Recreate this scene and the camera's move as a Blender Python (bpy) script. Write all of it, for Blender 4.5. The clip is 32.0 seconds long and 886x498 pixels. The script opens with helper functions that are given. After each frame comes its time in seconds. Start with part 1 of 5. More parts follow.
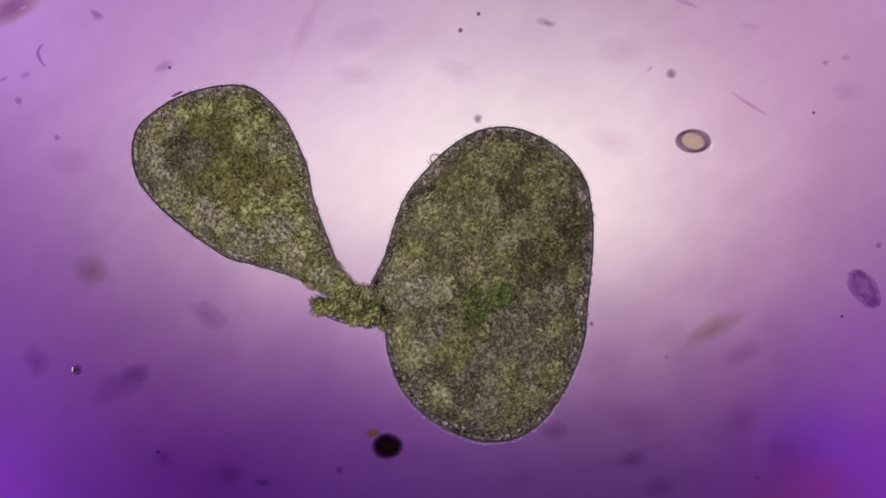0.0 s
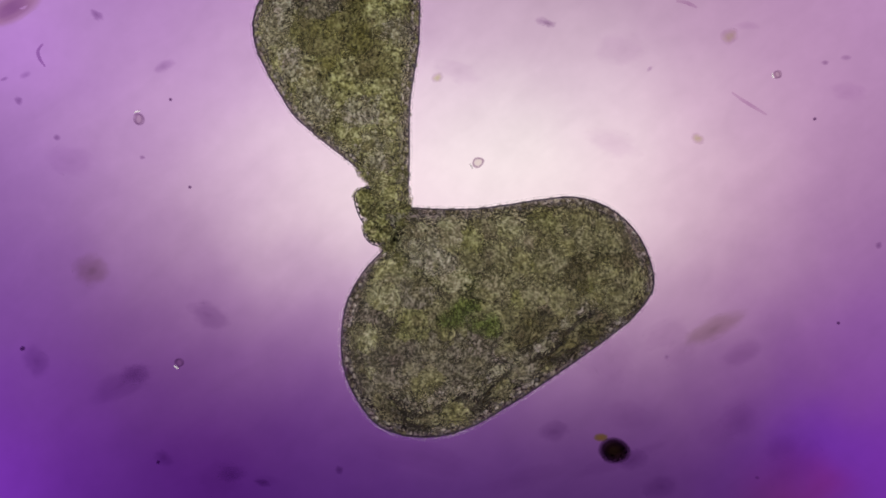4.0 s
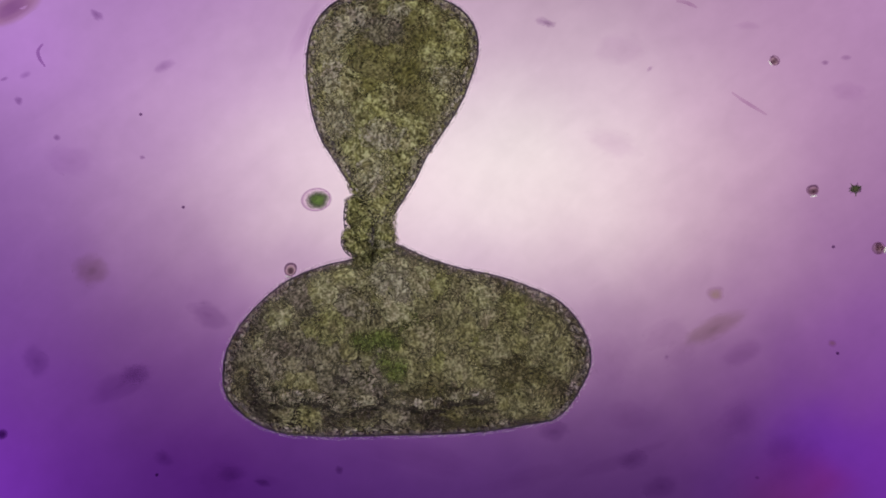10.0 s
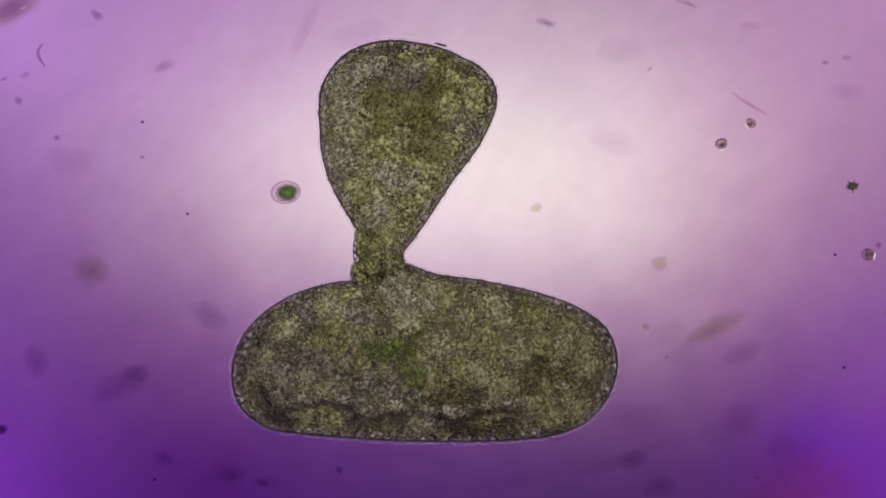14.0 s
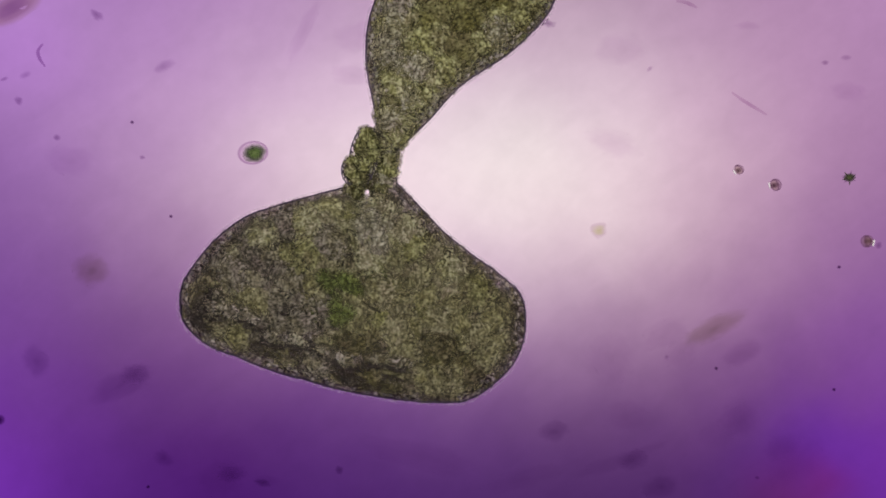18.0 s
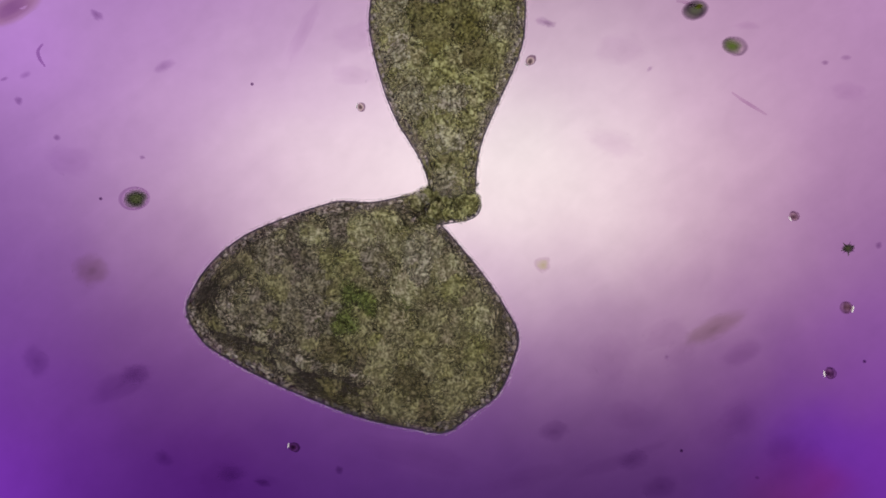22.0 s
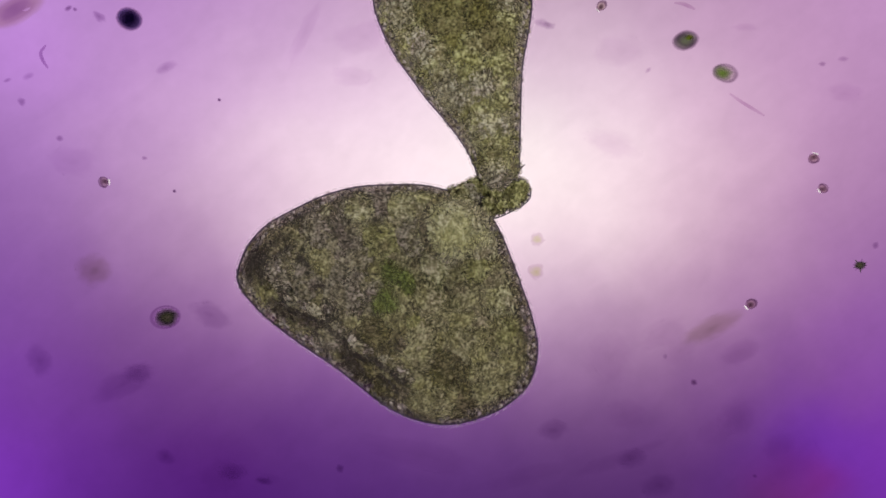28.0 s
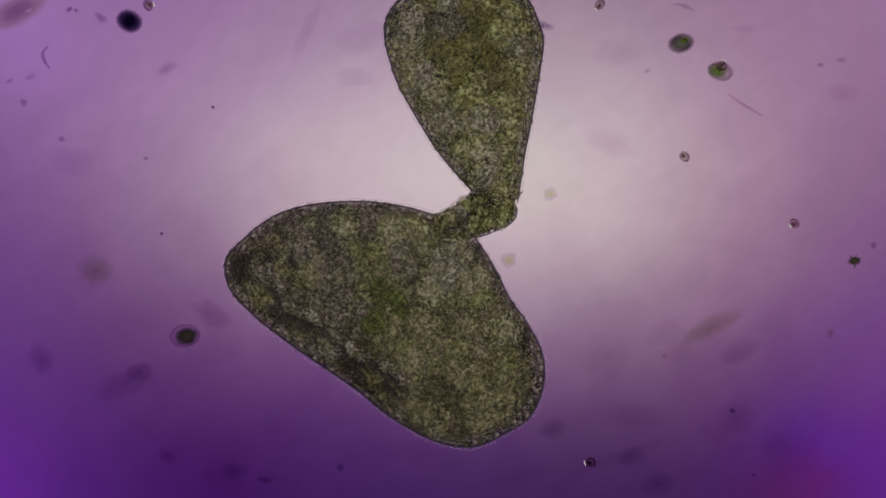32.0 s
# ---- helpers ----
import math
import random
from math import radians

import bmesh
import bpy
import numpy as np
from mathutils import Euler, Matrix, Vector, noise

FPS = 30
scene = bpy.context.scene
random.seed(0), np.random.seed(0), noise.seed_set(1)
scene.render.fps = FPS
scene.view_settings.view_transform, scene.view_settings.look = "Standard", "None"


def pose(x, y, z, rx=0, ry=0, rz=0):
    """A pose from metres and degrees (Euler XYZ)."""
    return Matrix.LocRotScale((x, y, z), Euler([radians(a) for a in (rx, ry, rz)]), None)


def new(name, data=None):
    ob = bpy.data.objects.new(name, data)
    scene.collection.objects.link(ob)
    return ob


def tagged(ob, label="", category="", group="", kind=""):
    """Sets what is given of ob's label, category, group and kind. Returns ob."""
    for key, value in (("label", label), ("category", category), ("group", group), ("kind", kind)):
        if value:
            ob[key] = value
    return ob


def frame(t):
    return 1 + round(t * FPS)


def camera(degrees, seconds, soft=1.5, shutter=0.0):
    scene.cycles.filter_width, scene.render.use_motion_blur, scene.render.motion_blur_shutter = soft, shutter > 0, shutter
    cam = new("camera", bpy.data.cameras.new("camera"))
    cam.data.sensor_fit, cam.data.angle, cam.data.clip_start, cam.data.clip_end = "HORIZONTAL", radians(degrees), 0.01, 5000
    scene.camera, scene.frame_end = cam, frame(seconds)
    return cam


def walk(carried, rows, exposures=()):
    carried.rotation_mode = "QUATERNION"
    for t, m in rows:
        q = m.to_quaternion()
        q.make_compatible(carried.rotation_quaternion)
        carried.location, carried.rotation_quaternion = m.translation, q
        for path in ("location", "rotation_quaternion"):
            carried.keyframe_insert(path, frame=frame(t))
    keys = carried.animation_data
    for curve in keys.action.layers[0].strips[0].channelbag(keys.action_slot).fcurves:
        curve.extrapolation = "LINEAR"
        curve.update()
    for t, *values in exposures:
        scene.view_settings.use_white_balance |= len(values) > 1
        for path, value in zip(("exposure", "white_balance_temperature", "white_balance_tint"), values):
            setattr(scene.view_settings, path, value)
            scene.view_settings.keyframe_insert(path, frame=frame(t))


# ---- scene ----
UM = 0.0018          # a micrometre of the slide: the microscope's view is laid out 1800 times enlarged
FIELD = 1568         # width of the field of view, in micrometres
DEG = 45.0
REACH = FIELD / 2 / math.tan(radians(DEG / 2))   # from the lens to the plane of focus
FOCUS = 70           # height of the plane of focus over the slide


def place(x, y, z):
    """Metres, for a thing at height z that stands at (x, y) when referred to the plane of focus."""
    k = (REACH + FOCUS - z) / REACH
    return Vector((x * k * UM, y * k * UM, z * UM))


ZOOM = ((0, 1.0), (25.4, 1.0), (27.5, 1.005), (28, 1.0075), (29, 1.0125), (32, 1.0125))


def zoom(t):
    """The lens is racked up a little for focus near the end."""
    return float(np.interp(t, [a for a, _ in ZOOM], [k for _, k in ZOOM]))


def at(t, x, y, z):
    """A place at height z that stands at (x, y), counted from the field's upper left corner, at t seconds."""
    return place((x - 784) * zoom(t), (441 - y) * zoom(t), z)


cam = camera(DEG, 32.0, 1.8)
walk(cam, [(t, pose(0, 0, (FOCUS + REACH * k) * UM)) for t, k in ZOOM],
     [(0, 0.1), (4, 0.08), (8, 0.0), (21, 0.0), (22, 0.05), (23, 0.15), (24, 0.28), (25, 0.27), (28, 0.22), (29, 0.17), (30, 0.12), (31.5, 0.07),
      (31.8, -0.1), (31.9, -0.3), (32, -0.58)])

# ---- light: the lamp's field under the slide, and an added even fill from all round ----
world = bpy.data.worlds.new("added_fill")
scene.world = world
world.use_nodes = True
world.node_tree.nodes["Background"].inputs[0].default_value = (1.0, 0.97, 0.93, 1)
world.node_tree.nodes["Background"].inputs[1].default_value = 1.2


class Nodes:
    """Short hand for a node material."""

    def __init__(self, name):
        self.mat = bpy.data.materials.new(name)
        self.mat.use_nodes = True
        self.t = self.mat.node_tree
        self.t.nodes.clear()
        self.out = self.t.nodes.new("ShaderNodeOutputMaterial")

    def add(self, kind, ins=None, **settings):
        n = self.t.nodes.new(kind)
        if "operation" in settings:
            n.operation = settings["operation"]
        if "data_type" in settings:
            n.data_type = settings["data_type"]
        if "blend_type" in settings:
            n.blend_type = settings["blend_type"]
        if "feature" in settings:
            n.feature = settings["feature"]
        for key, v in (ins or {}).items():
            if isinstance(v, bpy.types.NodeSocket):
                self.t.links.new(v, n.inputs[key])
            else:
                n.inputs[key].default_value = v
        return n

    def math(self, op, a, b=0.0, clamp=False):
        n = self.add("ShaderNodeMath", {0: a, 1: b}, operation=op)
        n.use_clamp = clamp
        return n.outputs[0]

    def mix(self, fac, a, b):
        n = self.add("ShaderNodeMix", {0: fac, 6: a, 7: b}, data_type="RGBA")
        return n.outputs[2]

    def ramp(self, fac, *stops, ease=False):
        n = self.add("ShaderNodeValToRGB", {0: fac})
        if ease:
            n.color_ramp.interpolation = ease
        e = n.color_ramp.elements
        while len(e) < len(stops):
            e.new(0.5)
        for i, (p, c) in enumerate(stops):
            e[i].position, e[i].color = p, (*c, 1)
        return n.outputs[0]

    def microns(self, spread=1.0):
        """Coordinates on the thing in micrometres, shifted from piece to piece."""
        co = self.add("ShaderNodeTexCoord").outputs["Object"]
        big = self.add("ShaderNodeVectorMath", {0: co, 3: 1 / UM}, operation="SCALE").outputs[0]
        if not spread:
            return big
        rnd = self.add("ShaderNodeObjectInfo").outputs["Random"]
        far = self.math("MULTIPLY", rnd, 900.0 * spread)
        return self.add("ShaderNodeVectorMath", {0: big, 1: far}, operation="ADD").outputs[0]

    def noise(self, co, size, detail=2.0, rough=0.55, warp=0.0):
        n = self.add("ShaderNodeTexNoise", {"Vector": co, "Scale": 1.0 / size, "Detail": detail, "Roughness": rough, "Distortion": warp})
        return n.outputs["Fac"]

    def done(self, shader):
        self.t.links.new(shader, self.out.inputs[0])
        return self.mat


def lin(r, g, b):
    """8-bit colour to linear."""
    return tuple(((v / 255 + 0.055) / 1.055) ** 2.4 if v > 10 else v / 255 / 12.92 for v in (r, g, b))


# the lamp's glow and its falloff, painted as emission: rows of soft pools down the field, each with its colours from
# side to side
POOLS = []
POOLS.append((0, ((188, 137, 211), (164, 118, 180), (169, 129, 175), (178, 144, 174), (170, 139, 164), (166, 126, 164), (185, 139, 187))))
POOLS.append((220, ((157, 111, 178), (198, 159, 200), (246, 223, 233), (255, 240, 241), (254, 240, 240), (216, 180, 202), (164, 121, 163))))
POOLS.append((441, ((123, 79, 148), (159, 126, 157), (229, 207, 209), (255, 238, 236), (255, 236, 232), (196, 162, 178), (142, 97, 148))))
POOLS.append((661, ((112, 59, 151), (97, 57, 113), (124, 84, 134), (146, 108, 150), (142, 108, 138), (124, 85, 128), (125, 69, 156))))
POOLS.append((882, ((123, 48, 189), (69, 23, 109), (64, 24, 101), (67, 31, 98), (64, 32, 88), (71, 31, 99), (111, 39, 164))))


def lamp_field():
    """The violet-tinted lamp's field, its falloff painted into the emission: palest off centre, deep violet outwards,
    with faint cloudy streaks.
    """
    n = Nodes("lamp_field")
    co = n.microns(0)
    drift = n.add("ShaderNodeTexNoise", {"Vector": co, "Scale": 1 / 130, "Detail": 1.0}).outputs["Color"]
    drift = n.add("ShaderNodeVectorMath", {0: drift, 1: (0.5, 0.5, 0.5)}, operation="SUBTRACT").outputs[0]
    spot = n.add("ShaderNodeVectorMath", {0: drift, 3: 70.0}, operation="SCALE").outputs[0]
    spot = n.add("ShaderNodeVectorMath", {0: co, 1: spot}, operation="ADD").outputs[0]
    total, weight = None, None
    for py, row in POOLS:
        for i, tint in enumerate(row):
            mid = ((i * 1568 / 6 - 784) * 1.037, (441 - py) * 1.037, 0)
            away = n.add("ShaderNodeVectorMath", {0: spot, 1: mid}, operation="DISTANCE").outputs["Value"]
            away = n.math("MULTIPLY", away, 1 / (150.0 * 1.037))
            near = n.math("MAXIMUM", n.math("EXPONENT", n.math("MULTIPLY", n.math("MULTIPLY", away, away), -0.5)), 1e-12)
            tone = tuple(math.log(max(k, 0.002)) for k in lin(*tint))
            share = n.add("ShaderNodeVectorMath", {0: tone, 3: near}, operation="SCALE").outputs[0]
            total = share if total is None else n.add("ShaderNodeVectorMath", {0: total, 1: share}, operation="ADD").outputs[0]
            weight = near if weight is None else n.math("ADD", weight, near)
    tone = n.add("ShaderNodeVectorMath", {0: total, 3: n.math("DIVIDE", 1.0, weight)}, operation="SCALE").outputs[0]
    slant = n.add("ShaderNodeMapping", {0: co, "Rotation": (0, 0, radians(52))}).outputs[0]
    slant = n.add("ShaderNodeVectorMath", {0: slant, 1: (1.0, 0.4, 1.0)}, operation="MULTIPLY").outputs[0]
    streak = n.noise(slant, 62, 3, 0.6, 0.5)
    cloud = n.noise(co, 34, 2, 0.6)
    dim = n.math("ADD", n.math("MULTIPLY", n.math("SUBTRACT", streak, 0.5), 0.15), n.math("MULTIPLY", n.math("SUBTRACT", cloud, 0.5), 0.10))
    # small tinted patches painted into the glow: centre, radius, what they leave of each colour
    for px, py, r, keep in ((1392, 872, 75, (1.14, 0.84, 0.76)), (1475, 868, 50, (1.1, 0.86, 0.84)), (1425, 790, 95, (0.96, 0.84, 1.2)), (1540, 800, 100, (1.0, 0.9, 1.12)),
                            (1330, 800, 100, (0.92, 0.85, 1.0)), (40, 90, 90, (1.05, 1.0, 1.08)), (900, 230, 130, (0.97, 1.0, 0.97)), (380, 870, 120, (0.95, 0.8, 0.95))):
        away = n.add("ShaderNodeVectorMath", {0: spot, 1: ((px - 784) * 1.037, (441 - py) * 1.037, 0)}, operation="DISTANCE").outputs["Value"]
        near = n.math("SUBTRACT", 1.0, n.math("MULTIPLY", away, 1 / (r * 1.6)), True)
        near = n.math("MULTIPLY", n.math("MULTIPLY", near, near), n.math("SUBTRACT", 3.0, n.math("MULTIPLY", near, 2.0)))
        tinge = n.add("ShaderNodeVectorMath", {0: tuple(math.log(k) for k in keep), 3: near}, operation="SCALE").outputs[0]
        tone = n.add("ShaderNodeVectorMath", {0: tone, 1: tinge}, operation="ADD").outputs[0]
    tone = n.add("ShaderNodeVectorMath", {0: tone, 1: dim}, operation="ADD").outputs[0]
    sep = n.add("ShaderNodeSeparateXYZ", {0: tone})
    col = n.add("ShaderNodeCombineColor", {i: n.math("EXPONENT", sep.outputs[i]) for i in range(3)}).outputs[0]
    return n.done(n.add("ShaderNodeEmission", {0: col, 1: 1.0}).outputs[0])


def cytoplasm(name, dark, mid, pale, dissolve=True, green=0.0, grain=5.4, crisp=1.0, thin=0.2):
    """Granular cell matter: dark and pale grains in an olive ground; clumps thin out to loose grains at their edge.
    crisp: the grains' contrast; thin: the share of lamp light that comes straight through."""
    dark, pale = (tuple(m + (k - m) * crisp for k, m in zip(c, mid)) for c in (dark, pale))
    n = Nodes(name)
    co = n.microns()
    long = n.add("ShaderNodeVectorMath", {0: co, 1: (1.0, 0.82, 1.0)}, operation="MULTIPLY").outputs[0]
    fine = n.noise(long, grain, 1, 0.5, 1.0)
    wide = n.noise(co, 30, 2, 0.6)
    worm = n.noise(n.add("ShaderNodeVectorMath", {0: co, 1: (1.0, 0.6, 1.0)}, operation="MULTIPLY").outputs[0], grain * 1.1, 1, 0.5, 1.2)
    f = n.math("ADD", n.math("MULTIPLY", fine, 0.6), n.math("MULTIPLY", worm, 0.4))
    f = n.math("ADD", f, n.math("MULTIPLY", n.math("SUBTRACT", wide, 0.5), 0.2))
    each = n.add("ShaderNodeObjectInfo").outputs["Random"]
    f = n.math("ADD", f, n.math("MULTIPLY", n.math("SUBTRACT", each, 0.5), 0.05))
    col = n.ramp(f, (0.34, dark), (0.5, mid), (0.67, pale))
    spark = n.math("MULTIPLY", n.math("SUBTRACT", n.noise(long, 5.0, 1, 0.5), 0.60), 5.0, True)
    col = n.mix(n.math("MULTIPLY", spark, 0.5 * crisp), col, (*(min(1.0, 1.25 * k) for k in pale), 1))
    tint = n.noise(co, 26, 1, 0.5)
    if green:
        col = n.mix(n.math("MULTIPLY", n.math("SUBTRACT", tint, 0.40), 4 * green, True), col, (0.052, 0.098, 0.012, 1))
    hue = n.ramp(n.noise(co, 44, 2, 0.6), (0.32, (0.96, 0.88, 1.0)), (0.5, (1.0, 1.0, 1.0)), (0.68, (1.05, 1.05, 0.86)))
    col = n.add("ShaderNodeMix", {0: 1.0, 6: col, 7: hue}, data_type="RGBA", blend_type="MULTIPLY").outputs[2]
    bump = n.add("ShaderNodeBump", {"Strength": 0.35, "Distance": 3 * UM, "Height": fine}).outputs[0]
    d = n.add("ShaderNodeBsdfDiffuse", {0: col, "Normal": bump}).outputs[0]
    tr = n.add("ShaderNodeBsdfTranslucent", {0: col}).outputs[0]
    sh = n.add("ShaderNodeMixShader", {0: 0.3, 1: d, 2: tr}).outputs[0]
    clear = n.add("ShaderNodeBsdfTransparent").outputs[0]
    if thin:
        through_it = n.add("ShaderNodeBsdfTransparent", {0: (0.92, 0.88, 0.80, 1)}).outputs[0]
        sh = n.add("ShaderNodeMixShader", {0: thin, 1: sh, 2: through_it}).outputs[0]
    if dissolve:
        g = n.add("ShaderNodeTexCoord").outputs["Generated"]
        v = n.add("ShaderNodeVectorMath", {0: g, 1: (0.5, 0.5, 0.5)}, operation="SUBTRACT").outputs[0]
        v = n.add("ShaderNodeVectorMath", {0: v, 1: (2, 2, 0.0)}, operation="MULTIPLY").outputs[0]
        r = n.add("ShaderNodeVectorMath", {0: v}, operation="LENGTH").outputs["Value"]
        a = n.math("MULTIPLY", n.math("SUBTRACT", 1.0, r), 1.5)
        a = n.math("ADD", a, n.math("MULTIPLY", n.math("SUBTRACT", n.noise(co, 6, 2), 0.48), 2.6), True)
        sh = n.add("ShaderNodeMixShader", {0: a, 1: clear, 2: sh}).outputs[0]
    return n.done(sh)


def absorb(name, *stops, wobble=0.0, shift=0.0):
    """Clear matter that swallows light: what a light ray keeps, from the middle of the thing to its rim."""
    n = Nodes(name)
    g = n.add("ShaderNodeTexCoord").outputs["Generated"]
    v = n.add("ShaderNodeVectorMath", {0: g, 1: (0.5, 0.5, 0.5)}, operation="SUBTRACT").outputs[0]
    v = n.add("ShaderNodeVectorMath", {0: v, 1: (2.0, 2.0, 0.0)}, operation="MULTIPLY").outputs[0]
    r = n.add("ShaderNodeVectorMath", {0: v}, operation="LENGTH").outputs["Value"]
    if shift:
        off = n.add("ShaderNodeVectorMath", {0: v, 1: (shift, shift * 0.3, 0.0)}, operation="SUBTRACT").outputs[0]
        off = n.add("ShaderNodeVectorMath", {0: off}, operation="LENGTH").outputs["Value"]
        r = n.math("MAXIMUM", n.math("MULTIPLY", off, 0.8), n.math("SUBTRACT", n.math("MULTIPLY", r, 2.0), 1.0))
    if wobble:
        rnd = n.math("MULTIPLY", n.add("ShaderNodeObjectInfo").outputs["Random"], 50.0)
        co = n.add("ShaderNodeVectorMath", {0: v, 1: rnd}, operation="ADD").outputs[0]
        r = n.math("ADD", r, n.math("MULTIPLY", n.math("SUBTRACT", n.noise(co, 0.6, 2), 0.45), wobble * 2))
    col = n.ramp(r, *((p * 0.93, tuple(math.sqrt(k) for k in c)) for p, c in stops), ease="EASE")
    return n.done(n.add("ShaderNodeBsdfTransparent", {0: col}).outputs[0])


def fringe():
    """The bright optical halo along the skin, painted as pale strips that thin outwards."""
    n = Nodes("pale_halo")
    g = n.add("ShaderNodeTexCoord").outputs["Generated"]
    v = n.add("ShaderNodeVectorMath", {0: g, 1: (0.5, 0.5, 0.5)}, operation="SUBTRACT").outputs[0]
    v = n.add("ShaderNodeVectorMath", {0: v, 1: (2.0, 2.0, 0.0)}, operation="MULTIPLY").outputs[0]
    r = n.add("ShaderNodeVectorMath", {0: v}, operation="LENGTH").outputs["Value"]
    patchy = n.noise(n.add("ShaderNodeVectorMath", {0: n.microns(), 1: (1.0, 0.25, 1.0)}, operation="MULTIPLY").outputs[0], 2.5, 2)
    a = n.math("MULTIPLY", n.math("SUBTRACT", 1.0, n.math("MULTIPLY", r, r), True), n.math("MULTIPLY", patchy, 0.11))
    pale = n.add("ShaderNodeBsdfDiffuse", {0: (0.88, 0.84, 0.86, 1)}).outputs[0]
    glow = n.add("ShaderNodeBsdfTranslucent", {0: (0.88, 0.84, 0.86, 1)}).outputs[0]
    pale = n.add("ShaderNodeMixShader", {0: 0.5, 1: pale, 2: glow}).outputs[0]
    return n.done(n.add("ShaderNodeMixShader", {0: a, 1: n.add("ShaderNodeBsdfTransparent").outputs[0], 2: pale}).outputs[0])


def plain(name, col, rough=0.5, col2=None, size=6.0):
    n = Nodes(name)
    f = n.noise(n.microns(), size, 3)
    c = n.ramp(f, (0.35, col), (0.65, col2 or tuple(0.6 * v for v in col)))
    bump = n.add("ShaderNodeBump", {"Strength": 0.4, "Distance": 1 * UM, "Height": f}).outputs[0]
    return n.done(n.add("ShaderNodeBsdfPrincipled", {"Base Color": c, "Roughness": rough, "Normal": bump}).outputs[0])


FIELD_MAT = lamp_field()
OLIVE = cytoplasm("olive_endoplasm", (0.020, 0.017, 0.012), (0.082, 0.071, 0.045), (0.30, 0.26, 0.18), crisp=0.84)
WARM = cytoplasm("warm_olive_endoplasm", (0.032, 0.028, 0.016), (0.136, 0.122, 0.070), (0.45, 0.415, 0.28), crisp=0.8)
CORE = cytoplasm("dark_endoplasm", (0.024, 0.021, 0.012), (0.090, 0.081, 0.042), (0.24, 0.22, 0.13), False, thin=0.42)
GREEN = cytoplasm("green_endoplasm", (0.018, 0.024, 0.008), (0.088, 0.098, 0.036), (0.34, 0.36, 0.17), True, 0.18, crisp=0.62)
YELLOW = cytoplasm("yellow_green_endoplasm", (0.034, 0.032, 0.014), (0.146, 0.136, 0.064), (0.46, 0.44, 0.26), True, 0.05, crisp=0.76)
PALE = cytoplasm("pale_ectoplasm", (0.026, 0.018, 0.024), (0.155, 0.130, 0.118), (0.60, 0.53, 0.52), thin=0.4)
WHITE = cytoplasm("clear_endoplasm", (0.050, 0.045, 0.032), (0.205, 0.188, 0.140), (0.62, 0.58, 0.48), crisp=0.9, thin=0.3)
DARK = cytoplasm("dark_granular_endoplasm", (0.017, 0.015, 0.009), (0.070, 0.060, 0.032), (0.24, 0.21, 0.13), crisp=0.84)
FRONT = cytoplasm("yellow_olive_endoplasm", (0.036, 0.033, 0.013), (0.170, 0.158, 0.070), (0.54, 0.53, 0.32))
FRONT_DARK = cytoplasm("brown_olive_endoplasm", (0.026, 0.022, 0.009), (0.114, 0.102, 0.042), (0.34, 0.32, 0.17), crisp=0.8)
FRONT_PALE = cytoplasm("pale_yellow_ectoplasm", (0.032, 0.027, 0.023), (0.200, 0.180, 0.135), (0.68, 0.64, 0.53), thin=0.4)
FLAP = cytoplasm("olive_flap", (0.022, 0.020, 0.009), (0.112, 0.106, 0.042), (0.44, 0.43, 0.24), False, thin=0.2)
SHADE = cytoplasm("groove_shade", (0.013, 0.009, 0.012), (0.040, 0.032, 0.030), (0.14, 0.12, 0.10), crisp=0.8)
LILAC = cytoplasm("lilac_grey_endoplasm", (0.024, 0.020, 0.016), (0.098, 0.084, 0.063), (0.36, 0.32, 0.27), crisp=0.88)
LIGHT = cytoplasm("light_olive_endoplasm", (0.046, 0.041, 0.022), (0.188, 0.174, 0.100), (0.60, 0.57, 0.41), crisp=0.82)
EDGE_HALO = fringe()
PELLICLE = plain("dark_pellicle", (0.040, 0.022, 0.058), 0.7)


# ---- meshes ----
def blob(name, rx, ry, rz, seed, rough=0.12, level=2, mat=None):
    """A rounded, uneven lump with half-axes in micrometres."""
    bm = bmesh.new()
    bmesh.ops.create_icosphere(bm, subdivisions=level, radius=1)
    for v in bm.verts:
        k = 1 + rough * (noise.noise(v.co * 1.7 + Vector((seed * 7.3, seed * 1.9, 0))) + 0.5 * noise.noise(v.co * 4 + Vector((0, seed * 5.1, 0))))
        v.co = Vector((v.co.x * rx, v.co.y * ry, v.co.z * rz)) * k * UM
    for f in bm.faces:
        f.smooth = True
    me = bpy.data.meshes.new(name)
    bm.to_mesh(me)
    bm.free()
    if mat:
        me.materials.append(mat)
    return me


def part(name, me, parent, label=""):
    ob = new(name, me)
    ob.parent = parent
    return tagged(ob, label)


def glide(pts, n):
    """n points evenly spaced in parameter on a smooth open curve through pts."""
    p = np.vstack([2 * pts[0] - pts[1], pts, 2 * pts[-1] - pts[-2]])
    s = np.linspace(0, len(pts) - 1 - 1e-9, n)
    i, f = s.astype(int), (s % 1)[:, None]
    a, b, c, d = p[i], p[i + 1], p[i + 2], p[i + 3]
    return 0.5 * (2 * b + (c - a) * f + (2 * a - 5 * b + 4 * c - d) * f * f + (3 * b - a - 3 * c + d) * f ** 3)


